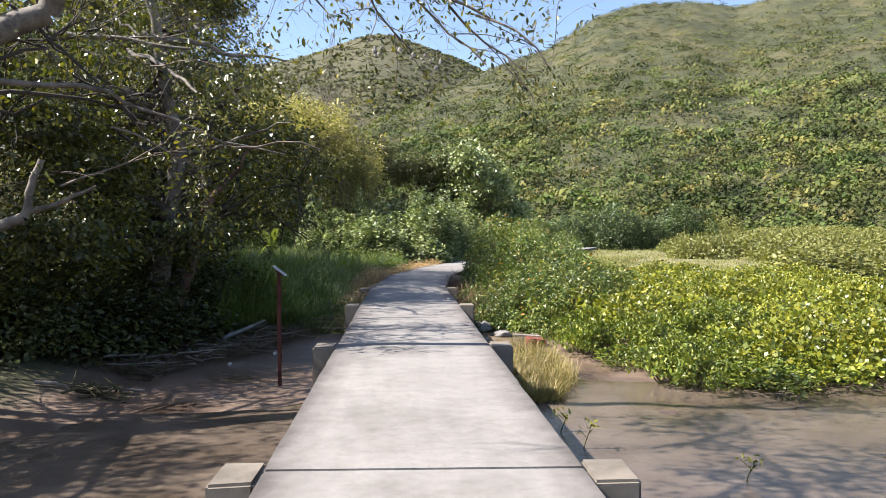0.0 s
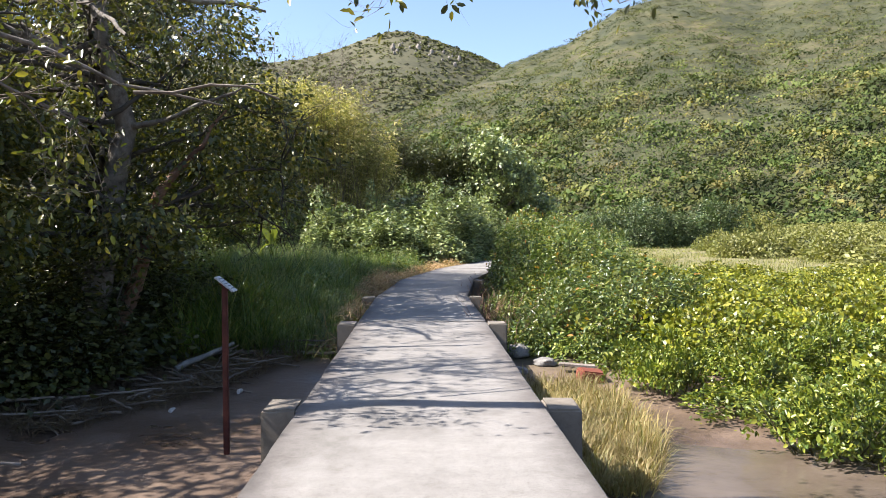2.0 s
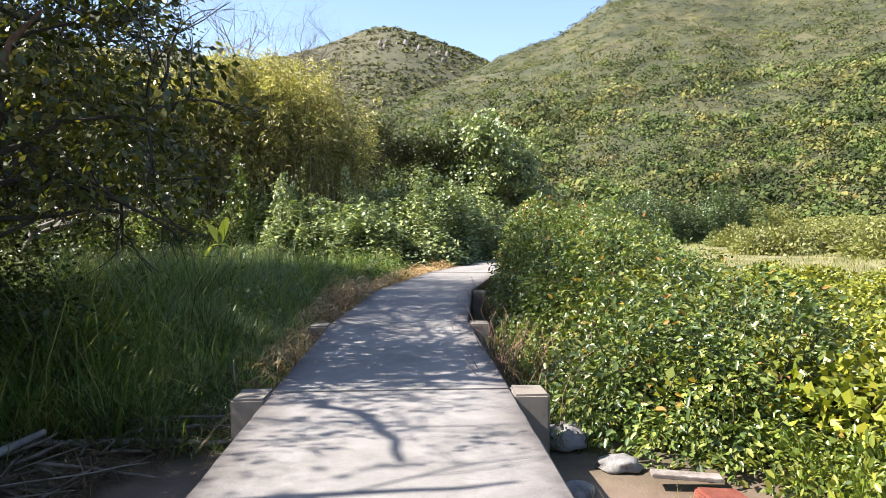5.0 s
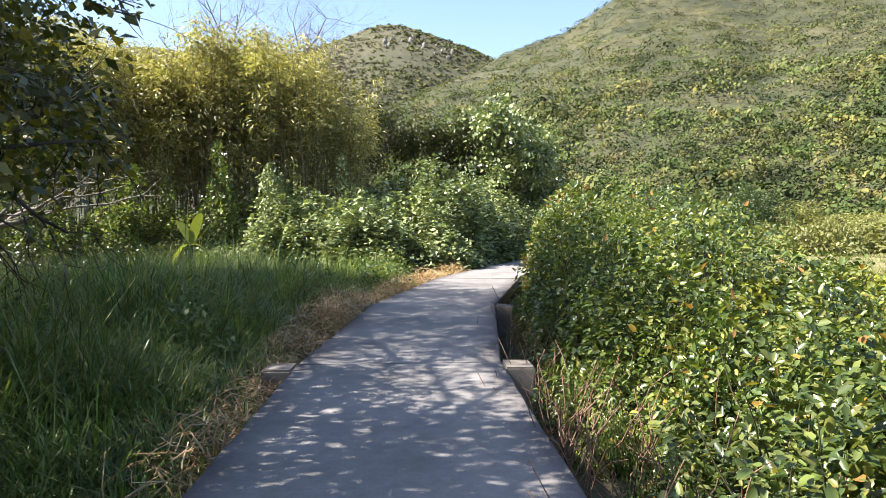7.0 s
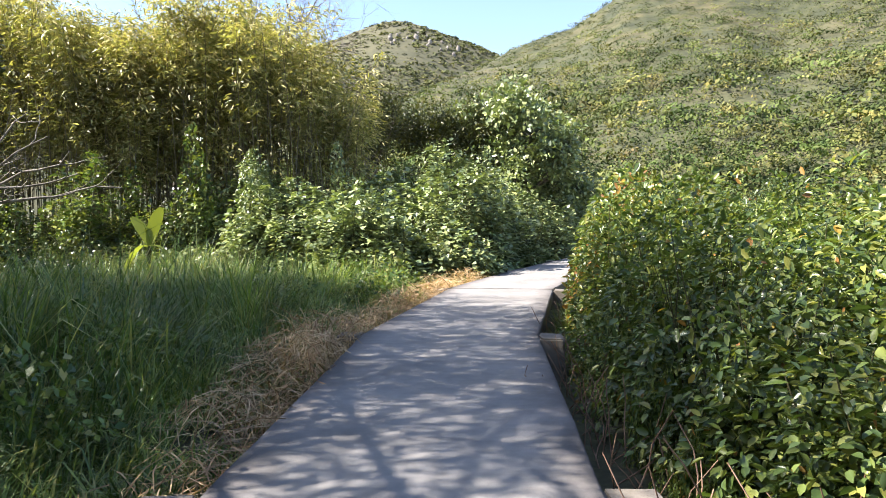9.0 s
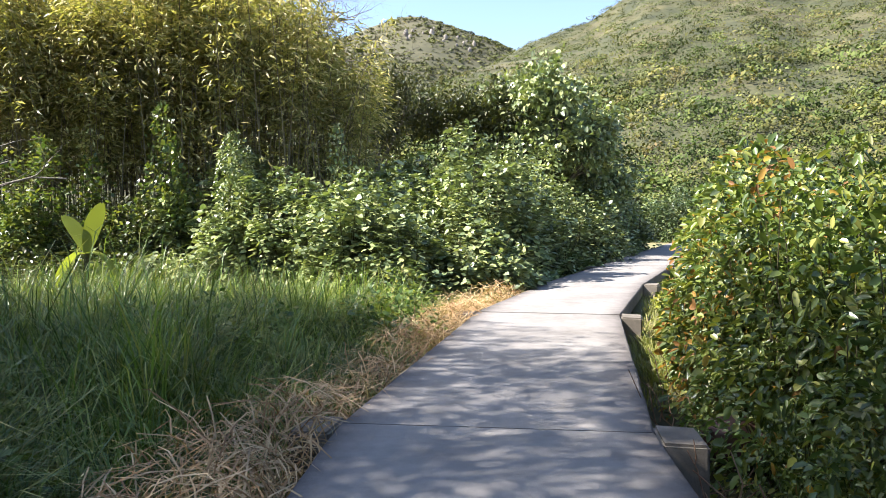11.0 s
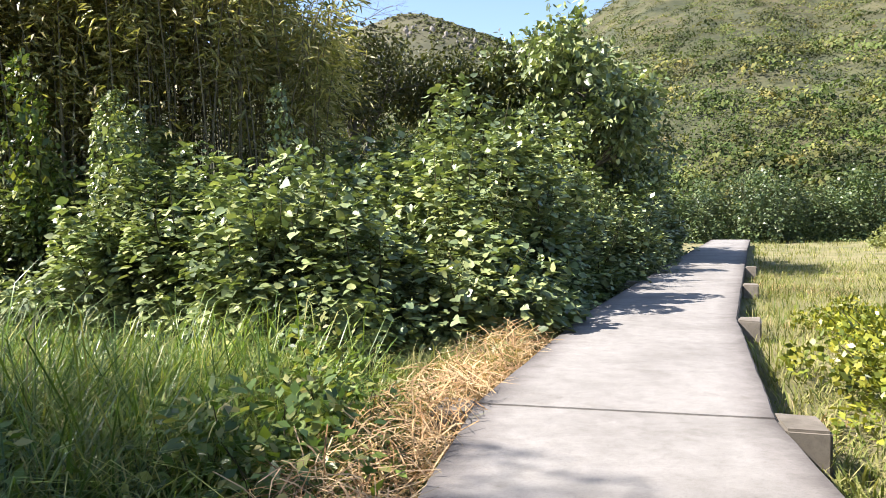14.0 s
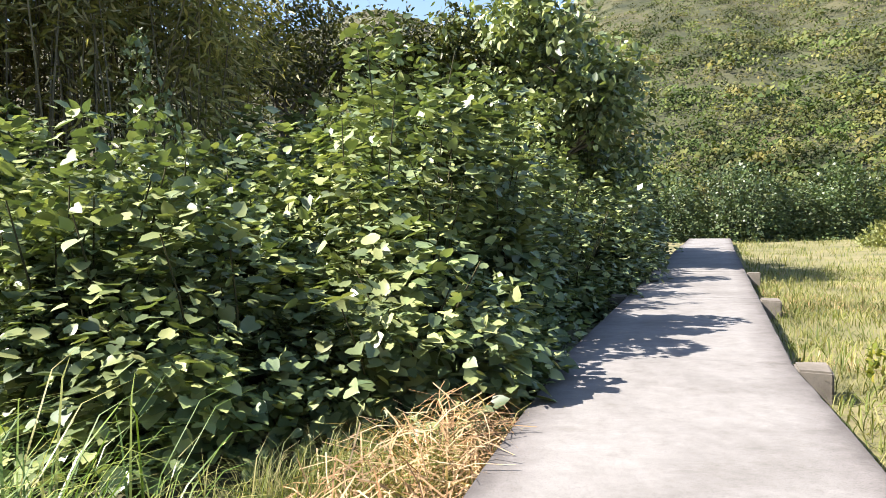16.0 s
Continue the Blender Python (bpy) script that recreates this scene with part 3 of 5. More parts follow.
def stems_for(rng, rx, ry, rz, n, r, z0=-0.15):
    out = []
    for _ in range(n):
        a, q = rng.uniform(0, 6.28), rng.uniform(0.3, 0.85)
        b = rng.uniform(0, 0.25)
        out.append(wander((rx * b * math.cos(a), ry * b * math.sin(a), z0), (rx * q * math.cos(a), ry * q * math.sin(a), rz * rng.uniform(0.5, 0.95)), r, r * 0.3, 5, 0.15, rng))
    return out


def bush_kinds(name, label, category, seed, radius, heights, density, per, leaf, mat, stems=8, stem_r=0.012, extra=None, **kw):
    """One bush of each height at the origin: leaves and stems."""
    out = []
    form, L, W = leaf
    for k, h in enumerate(heights):
        rng = np.random.default_rng(seed + k)
        root = tagged(new(name), label, category)
        clumps = int(density * radius * (radius + 1.6 * h))
        f = part("foliage", leaf_mesh("foliage", *dome_leaves(rng, radius, radius, h, clumps, per, L, W, form, **kw), mat), root)
        st = part("stemwork", tubes("stemwork", stems_for(rng, radius, radius, h, stems, stem_r), M_STEM, 5), root)
        st["kind"] = f["kind"] = "stuff"
        if extra:
            extra(rng, root, radius, h)
        out.append((root, h))
    return out


def scatter(protos, spots, group):
    """Stands copies of the bush nearest in height at spots (x, y, scale across, height, turn)."""
    used = set()
    rng = np.random.default_rng(len(spots))
    for x, y, s, h, turn in spots:
        near = sorted(range(len(protos)), key=lambda i: abs(math.log(protos[i][1] / h)))[:2]
        i = near[0] if len(near) < 2 or abs(math.log(protos[near[1]][1] / h)) > 0.25 else near[rng.integers(0, 2)]
        root, ph = protos[i]
        m = Matrix.Translation((x, y, float(ground_z(x, y)) - 0.03)) @ Matrix.Rotation(turn, 4, "Z") @ Matrix.Diagonal((s, s, h / ph, 1))
        if i not in used:
            used.add(i)
            root.matrix_basis = m
            root["group"] = group
        else:
            copy_thing(root, m)
    for i, (root, ph) in enumerate(protos):
        if i not in used:
            for o in (*root.children_recursive, root):
                bpy.data.objects.remove(o)


# low mangrove with small yellow-green leaves
def mangroves():
    # fuller leaves on the bushes passed closest, with shade put into their colour
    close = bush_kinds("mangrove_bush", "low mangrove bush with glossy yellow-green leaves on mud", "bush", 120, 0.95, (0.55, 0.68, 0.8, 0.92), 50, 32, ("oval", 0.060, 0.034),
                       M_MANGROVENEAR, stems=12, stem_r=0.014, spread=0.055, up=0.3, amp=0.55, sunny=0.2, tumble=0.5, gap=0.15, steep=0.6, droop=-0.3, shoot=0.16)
    protos = bush_kinds("mangrove_bush", "low mangrove bush with glossy yellow-green leaves on mud", "bush", 20, 0.95, (0.55, 0.68, 0.8, 0.95, 1.25, 1.7, 2.0), 50, 23, ("quad", 0.075, 0.05),
                        M_MANGROVE, stems=10, stem_r=0.014, spread=0.07, up=0.3, amp=0.55, sunny=0.2, tumble=0.5, gap=0.13, steep=0.7, droop=-0.25, shoot=0.18)
    rng = np.random.default_rng(5)
    spots = []
    y = 10.9
    while y < 27:
        x = max(2.0 + (0.9 if y < 14.5 else 0.0), float(deck_r(y)) + 1.2) + rng.uniform(0, 0.4)
        if y < 12.2:
            x = 3.5 + rng.uniform(0, 0.3)
        if y > 14.5:
            x += 1.3
        while x < 7.6 + (y - 9) * 0.42:
            top = -0.02 + 0.10 * math.sin(x * 1.3 + y) + rng.uniform(-0.2, 0.16) - (0.04 if y < 11.5 else 0.0)
            if y > 16.5:
                top += 0.8 * math.exp(-((x - 3.2) / 1.6) ** 2) * min(1, (y - 16.5) / 3)
            h = top - float(ground_z(x, y))
            spots.append((x, y + rng.uniform(-0.3, 0.3), rng.uniform(0.8, 1.3), h, rng.uniform(0, 6.28)))
            x += rng.uniform(1.05, 1.35)
        y += 1.15
    near = [q for q in spots if q[1] < 14.6 and q[0] < 6.0]
    for x, y, h in ((4.6, 30.5, 0.45), (5.3, 31.8, 0.5), (5.6, 33.2, 0.4), (6.6, 32.4, 0.55), (4.2, 28.9, 0.35), (5.0, 28.2, 0.5)):
        spots.append((x, y, rng.uniform(0.55, 0.9), h, rng.uniform(0, 6.28)))
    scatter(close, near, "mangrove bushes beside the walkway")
    scatter(protos, [q for q in spots if q not in near], "mangrove bushes beside the walkway")


mangroves()


def yellow_leaves(rng, root, radius, h):
    P, D, N, L, W, f = dome_leaves(rng, radius, radius, h, 16, 2, 0.09, 0.05, "oval", amp=0.22)
    y = part("yellow_leaves", leaf_mesh("yellow_leaves", P, D, N, L, W, f, M_DEADLEAF), root, "yellow and orange dying leaves")
    y["kind"] = "stuff"


def many_yellow(rng, root, radius, h):
    P, D, N, L, W, f = dome_leaves(rng, radius, radius, h, 150, 5, 0.10, 0.05, "oval", amp=0.25, droop=0.5)
    part("yellow_leaves", leaf_mesh("yellow_leaves", P, D, N, L, W, f, M_DEADLEAF), root, "withered yellow and brown leaves")["kind"] = "stuff"


def vines():
    protos = bush_kinds("vine_shrub", "dense climbing shrub with dark pointed leaves and some yellow ones", "shrub", 40, 0.95, (0.5, 0.7, 0.85, 1.05, 1.3, 1.5, 1.8, 2.05, 2.3), 84, 15, ("oval", 0.080, 0.042),
                        M_VINE, stems=14, stem_r=0.012, spread=0.075, droop=0.35, up=0.8, amp=0.4, tumble=0.45, sunny=0.2, shoot=0.34, extra=yellow_leaves)
    rng = np.random.default_rng(9)
    spots = []
    for y, x, top in ((14.9, 2.75, 0.25), (15.6, 2.2, 0.45), (15.7, 3.3, 0.70), (16.6, 2.45, 0.62), (16.7, 3.6, 0.85), (17.6, 2.35, 0.75), (17.7, 3.5, 0.95), (17.6, 4.7, 0.6),
                      (18.9, 2.35, 0.9), (18.9, 3.5, 0.95), (18.8, 4.8, 0.7), (20.0, 2.25, 1.25), (20.1, 3.4, 1.45), (20.2, 4.7, 0.9), (21.2, 2.3, 1.45), (21.3, 3.5, 1.6), (21.2, 4.8, 1.0),
                      (22.4, 2.45, 1.55), (22.5, 3.6, 1.75), (22.5, 4.9, 1.15), (23.6, 2.55, 1.50), (23.6, 3.7, 1.85), (23.7, 5.0, 1.25), (24.6, 2.7, 1.6), (24.8, 3.8, 1.9), (24.8, 5.1, 1.3), (15.4, 1.55, -0.1), (16.2, 1.5, 0.0), (17.2, 1.5, 0.0), (18.2, 1.6, 0.1), (19.6, 1.65, 0.05), (20.8, 1.75, 0.3), (21.9, 1.9, 0.45), (22.9, 2.1, 0.3),
                      (25.9, 4.3, 1.6), (25.9, 5.5, 1.2)):
        h = top - float(ground_z(x, y))
        spots.append((x, y + rng.uniform(-0.15, 0.15), 0.5 if top < 0.5 and x < 2.2 else rng.uniform(0.8, 0.98), h, rng.uniform(0, 6.28)))
    scatter(protos, spots, "shrubs overgrown by vines beside the walkway")

    dry = bush_kinds("dry_vine_shrub", "vine-covered shrub with green, yellow and withered brown leaves", "shrub", 240, 0.9, (2.1,), 84, 15, ("oval", 0.105, 0.055),
                     M_VINE, stems=22, stem_r=0.01, spread=0.075, droop=0.35, up=0.7, amp=0.35, tumble=0.45, sunny=0.2, shoot=0.34, extra=many_yellow)
    scatter(dry, [(2.95, 25.3, 0.95, 2.1, 0.4), (3.15, 26.1, 0.98, 2.2, 3.0), (3.4, 26.9, 0.95, 2.25, 2.0), (4.4, 27.0, 1.0, 2.0, 1.0), (2.5, 24.9, 0.5, 1.7, 2.4), (2.62, 25.8, 0.5, 1.6, 4.1), (2.95, 26.6, 0.5, 1.5, 5.2)], "withering shrubs by the bend")


vines()


def hibiscus():
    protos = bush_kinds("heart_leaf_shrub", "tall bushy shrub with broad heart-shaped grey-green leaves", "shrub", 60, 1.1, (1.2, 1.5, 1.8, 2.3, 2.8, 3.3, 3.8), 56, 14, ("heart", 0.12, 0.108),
                        M_HIBISCUS, stems=12, stem_r=0.018, spread=0.085, droop=0.15, up=1.1, amp=0.4, sunny=0.15, tumble=0.38, shoot=0.55)
    rng = np.random.default_rng(11)
    spots = []
    for x in np.arange(-8.0, 12.5, 1.25):
        for y in np.arange(31.6, 52, 1.35):
            front = 32.4 + 0.25 * abs(min(x, 0)) if x < 0.6 else None
            edge = float(np.interp(x + 0.7, LX[4:], LY[4:])) + 0.3
            if x < 0.6:
                if y < front:
                    continue
            elif y < edge:
                continue
            depth = y - (front if x < 0.6 else edge)
            if depth > 8.5 or (x < -5 and depth > 5):
                continue
            top = 1.35 + 1.6 * min(1, depth / 3.2) + 0.5 * math.sin(x * 1.1 + 0.7 * y) + (0.6 if x > 1.5 else 0)
            if x < -4.5:
                top -= 0.25 * (-4.5 - x)
            h = max(0.9, top + 0.35)
            spots.append((x + rng.uniform(-0.3, 0.3), y + rng.uniform(-0.25, 0.3), rng.uniform(0.85, 1.1), h, rng.uniform(0, 6.28)))
    for x, y, top in ((-2.2, 36.5, 4.0), (-4.2, 34.8, 3.0), (0.2, 37.0, 3.5), (2.2, 38.5, 3.9)):
        spots.append((x, y, 0.5, top + 0.35, 1.0))
    front = [q for q in spots if q[1] < 36.0 and q[0] < 4.2]
    scatter(protos, front, "broad-leaved shrubs by the bend")
    rear = bush_kinds("heart_leaf_shrub", "tall bushy shrub with broad heart-shaped grey-green leaves", "shrub", 160, 1.1, (1.8, 2.4, 3.0, 3.6), 44, 9, ("quad", 0.15, 0.13),
                      M_HIBISCUS, stems=8, stem_r=0.018, spread=0.11, droop=0.3, up=1.0, amp=0.36, sunny=0.15, tumble=0.4, shoot=0.55)
    scatter(rear, [q for q in spots if q not in front], "broad-leaved shrubs by the bend")


hibiscus()


# ---- trees ----
def grow(rng, p, d, length, r, depth, lines, tips, bend=0.35, kids=3, shrink=0.68, lift=0.05):
    """A branching limb; gathers its lines and the points that carry leaves."""
    n = 5
    pts = [(*p, r)]
    q, dd = np.array(p, float), np.array(d, float)
    for i in range(1, n):
        dd = dd + rng.normal(0, bend / n * 1.6, 3) + np.array([0, 0, lift])
        dd /= np.linalg.norm(dd)
        q = q + dd * length / (n - 1)
        pts.append((*q, r * (1 - 0.45 * i / (n - 1))))
        if depth <= 1:
            tips.append((*q, *dd))
    lines.append(pts)
    if depth == 0:
        return
    for k in range(kids):
        i = rng.integers(2, n)
        s = np.array(pts[i][:3])
        nd = unit((dd * 0.75 + rng.normal(0, 0.6, 3))[None])[0]
        grow(rng, s, nd, length * shrink * rng.uniform(0.75, 1.15), pts[i][3] * 0.62, depth - 1, lines, tips, bend, kids, shrink, lift)


def leaves_at(rng, tips, per, L, W, form, mat, spread, droop=0.3, name="crown"):
    T = np.array(tips)
    P = np.repeat(T[:, :3], per, 0) + rng.normal(0, spread, (len(T) * per, 3))
    D = unit(np.repeat(T[:, 3:], per, 0) * 0.5 + rng.normal(0, 0.6, (len(P), 3)) + np.array([0, 0, -droop]))
    N = unit(rng.normal(0, 0.45, (len(P), 3)) + np.array([0, 0, 0.5]) + np.array(TO_SUN) * 0.5)
    s = rng.uniform(0.65, 1.25, len(P))
    return leaf_mesh(name, P, D, N, L * s, W * s, form, mat)


def left_tree():
    rng = np.random.default_rng(31)
    root = tagged(new("banyan_tree"), "big spreading tree with pale grey limbs and dark leaves over mud", "tree")
    trunk = [wander((-5.0, 15.0, -0.6), (-4.45, 15.4, 2.9), 0.24, 0.15, 8, 0.08, rng), wander((-4.45, 15.4, 2.9), (-4.9, 14.6, 6.0), 0.15, 0.07, 6, 0.1, rng)]
    part("trunk", tubes("trunk", trunk, M_BARK, 10), root, "pale scarred trunk")
    second = [wander((-4.6, 15.2, -0.5), (-3.9, 15.2, 1.9), 0.13, 0.09, 6, 0.1, rng), wander((-3.9, 15.2, 1.9), (-3.0, 15.6, 3.2), 0.08, 0.014, 6, 0.16, rng)]
    part("stem", tubes("stem", second, M_BARKRED, 8), root, "reddish side stem")
    big = [((-6.2, 8.6, 2.5), (-4.2, 9.6, 3.9), 0.17, 0.13), ((-4.2, 9.6, 3.9), (-3.3, 9.2, 5.6), 0.13, 0.08), ((-7.5, 9.5, -0.5), (-6.2, 8.6, 2.5), 0.26, 0.17),
           ((-6.2, 8.6, 2.9), (-3.6, 9.8, 3.05), 0.05, 0.025), ((-3.6, 9.8, 3.05), (-1.6, 10.2, 2.35), 0.025, 0.008), ((-6.5, 9.2, 0.9), (-4.4, 9.4, 1.55), 0.10, 0.06),
           ((-4.4, 9.4, 1.55), (-4.2, 9.4, 2.2), 0.05, 0.035), ((-4.4, 9.4, 1.6), (-3.6, 9.4, 1.9), 0.035, 0.015),
           ((-3.3, 9.2, 5.6), (-1.4, 9.0, 4.6), 0.07, 0.045), ((-1.4, 9.0, 4.6), (0.9, 9.1, 3.75), 0.045, 0.012), ((-1.6, 9.0, 4.65), (0.4, 9.6, 4.9), 0.03, 0.01),
           ((-4.45, 15.4, 2.9), (-2.2, 14.6, 3.4), 0.05, 0.008), ((-6.2, 8.6, 2.5), (-8.2, 4.6, 3.9), 0.12, 0.09), ((-8.2, 4.6, 3.9), (-6.0, 2.2, 4.6), 0.09, 0.07), ((-6.0, 2.2, 4.6), (-2.4, 2.6, 4.8), 0.07, 0.05), ((-2.4, 2.6, 4.8), (-1.6, 6.8, 5.0), 0.045, 0.015),
           ((-2.6, 2.6, 4.8), (0.6, 5.2, 5.0), 0.045, 0.015), ((-6.4, 10.4, 4.4), (-3.2, 11.4, 5.0), 0.06, 0.02), ((-6.0, 12.2, 4.4), (-3.4, 12.4, 4.2), 0.055, 0.02), ((-5.0, 14.2, 4.6), (-3.4, 12.8, 3.6), 0.05, 0.02), ((-4.9, 14.6, 5.0), (-2.6, 16.6, 5.0), 0.07, 0.02), ((-4.5, 15.4, 3.5), (-7.5, 13.5, 5.5), 0.11, 0.05)]
    for s, e, r0, r1 in big:
        part("limb", tubes("limb", [wander(s, e, r0, r1, 9, 0.17, rng)], M_BARK, 8), root)
    # Tree out of view, added to shade the grass, walkway and hedge.
    tall = tagged(new("shade_tree"), "tall leafy tree out of view, added to shade the bank", "tree")
    part("trunk", tubes("trunk", [wander((-9.6, 22.4, -0.6), (-9.4, 22.6, 5.6), 0.28, 0.16, 9, 0.06, rng)], M_BARK, 10), tall)
    bare, bt = [], []
    # foliage masses: place, radius, how dense; unseen ones are added to cast shade
    for x, y, z, r, full in ((-2.25, 16.0, 2.6, 0.95, 48), (-2.9, 16.0, 3.5, 1.05, 62), (-2.6, 16.2, 1.75, 0.75, 50), (-3.4, 15.7, 2.5, 1.1, 62), (-3.6, 15.8, 4.3, 1.2, 66), (-2.9, 17.5, 2.0, 1.05, 55), (-3.6, 17.4, 3.0, 1.1, 35), (-4.2, 9.6, 3.8, 0.9, 6), (-3.6, 10.0, 3.2, 0.7, 6), (-5.4, 17.5, 4.3, 1.6, 40), (-4.8, 15.0, 4.4, 1.3, 25), (-6.0, 14.0, 4.8, 1.6, 16),
                              (-6.6, 12.0, 4.4, 1.6, 14), (-5.4, 10.8, 3.0, 1.2, 30), (-6.8, 9.8, 5.0, 1.3, 9), (-4.9, 10.8, 5.2, 1.2, 14), (-7.5, 14.0, 3.4, 2.0, 150),
                             (-6.5, 17.0, 3.0, 1.8, 150), (-8.4, 7.0, 3.6, 1.5, 75), (-9.2, 4.6, 4.2, 1.8, 120), (-8.6, 3.0, 4.0, 1.5, 120), (-4.2, 18.8, 2.0, 1.2, 80), (-5.6, 19.6, 3.6, 1.5, 30),
                             (-5.4, 16.0, 1.6, 1.3, 160), (-5.6, 12.5, 1.3, 1.3, 160), (-8.6, 10.2, 2.2, 1.6, 50), (-7.6, 20.0, 5.4, 1.9, 18), (-5.8, 22.3, 6.2, 1.6, 26), (-7.2, 24.2, 5.6, 1.2, 22),
                             (-8.6, 23.6, 5.0, 1.9, 150), (-5.2, 19.0, 5.6, 1.4, 42), (-5.6, 20.5, 7.4, 1.5, 45), (-6.8, 22.5, 7.4, 1.5, 30), (-6.2, 22.5, 8.7, 1.2, 90), (-6.6, 24.2, 8.9, 1.2, 90), (-5.8, 20.6, 8.5, 1.2, 90), (-5.6, 25.2, 5.8, 1.2, 20), (-8.6, 20.0, 8.4, 1.6, 70), (-8.6, 21.8, 8.4, 1.6, 70), (-8.7, 23.6, 8.4, 1.6, 80), (-8.7, 25.2, 8.4, 1.6, 60), (-9.0, 26.5, 8.4, 1.6, 80), (-6.5, 19.8, 8.4, 1.4, 26), (-6.5, 21.3, 8.4, 1.4, 26), (-6.5, 22.9, 8.4, 1.4, 30), (-6.8, 25.1, 8.4, 1.5, 26), (-5.1, 19.3, 7.7, 1.2, 85), (-5.3, 20.9, 7.9, 1.2, 85), (-5.4, 22.4, 7.9, 1.1, 75), (-10.3, 24.5, 8.4, 1.8, 90), (-10.4, 26.6, 8.4, 1.8, 90), (-10.2, 22.5, 8.4, 1.7, 80), (-9.7, 28.0, 8.2, 1.5, 90), (-4.6, 11.2, 3.6, 0.7, 60), (-8.3, 6.6, 4.9, 1.3, 70), (-8.7, 8.2, 5.2, 1.3, 70), (-8.2, 5.0, 5.0, 1.2, 60), (-5.2, 20.8, 6.6, 1.4, 40), (-5.6, 17.4, 6.2, 1.5, 14), (-7.2, 19.5, 7.0, 1.9, 16), (-10.8, 26.8, 5.0, 1.8, 120), (-10.2, 28.6, 4.2, 1.4, 110), (-12.0, 25.5, 6.6, 2.0, 110), (-4.6, 10.4, 4.0, 1.0, 8), (-6.0, 10.0, 1.8, 1.2, 25), (-7.6, 8.8, 3.2, 1.4, 25), (-8.2, 11.6, 5.6, 1.8, 12),
                             (-6.6, 15.8, 5.2, 1.6, 20), (-8.2, 8.0, 2.4, 1.5, 55), (-4.0, 14.2, 1.3, 0.9, 150), (-7.2, 22.6, 3.6, 1.6, 150), (-6.4, 13.2, 3.2, 1.4, 150), (-7.3, 12.4, 4.1, 1.4, 80), (-6.6, 11.2, 3.0, 1.2, 75), (-5.3, 13.6, 2.4, 1.1, 140), (-7.5, 18.5, 3.6, 1.6, 150), (-8.4, 14.6, 5.0, 1.7, 60), (-4.5, 20.7, 2.6, 1.15, 150), (-4.8, 21.2, 4.2, 1.4, 25), (-5.8, 22.5, 3.0, 1.4, 150), (-6.2, 23.9, 3.4, 1.3, 150), (-6.9, 25.2, 3.6, 1.3, 150), (-6.0, 20.5, 2.2, 1.3, 150), (-6.9, 21.2, 3.2, 1.3, 150), (-7.9, 24.4, 3.8, 1.4, 150), (-8.4, 25.4, 4.6, 1.6, 140), (-9.5, 13.0, 5.0, 2.0, 120), (-10.0, 18.0, 6.0, 2.2, 35), (-9.2, 21.6, 6.4, 2.1, 28), (-7.9, 16.5, 4.6, 1.6, 60), (-8.6, 11.0, 4.4, 1.4, 120), (-2.9, 6.4, 5.2, 0.8, 40), (-2.8, 5.2, 5.2, 0.9, 45), (-2.8, 7.8, 5.5, 0.8, 40), (-2.0, 6.6, 5.4, 0.8, 40), (-1.6, 5.0, 5.2, 0.8, 40)):
        c = np.array((x, y, z))
        own = tall if z > 7.6 else root
        start = (-9.4, 22.6, 5.6) if z > 7.6 else (-4.75 + rng.uniform(-0.2, 0.2), 15.0 + rng.uniform(-0.2, 0.3), min(5.2, max(1.3, z - 1.2 - 0.1 * abs(y - 15)))) if y > 11.3 else (-6.2, 8.6, 2.5) if x < -5 or y > 9 else (-2.4, 2.6, 4.8)
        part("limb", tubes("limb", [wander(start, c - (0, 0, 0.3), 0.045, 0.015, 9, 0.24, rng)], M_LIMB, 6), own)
        lines, tips = [], []
        for k in range(5):
            d = unit(rng.normal(size=(1, 3)))[0] + np.array([0, 0, 0.1])
            grow(rng, c - (0, 0, 0.2), unit(d[None])[0], r * 0.8, 0.022, 2, lines, tips, 0.5, 3, 0.7, 0.0)
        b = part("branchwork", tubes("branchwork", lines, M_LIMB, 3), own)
        n = int(full * r * r)
        P, D, N, L, W, f = dome_leaves(rng, r, r, r * 0.85, n, 18, 0.10, 0.056, "quad", spread=0.15, amp=0.35, droop=0.3, up=0.3, low=-1.0, core=0.0)
        flip = (np.arange(len(P)) // 18) % 2 == 0
        P[:, 2] = np.where(flip, P[:, 2], -P[:, 2])
        cr = part("crown", leaf_mesh("crown", P + c, D, N, L, W, f, M_TREE), own)
        b["kind"] = cr["kind"] = "stuff"
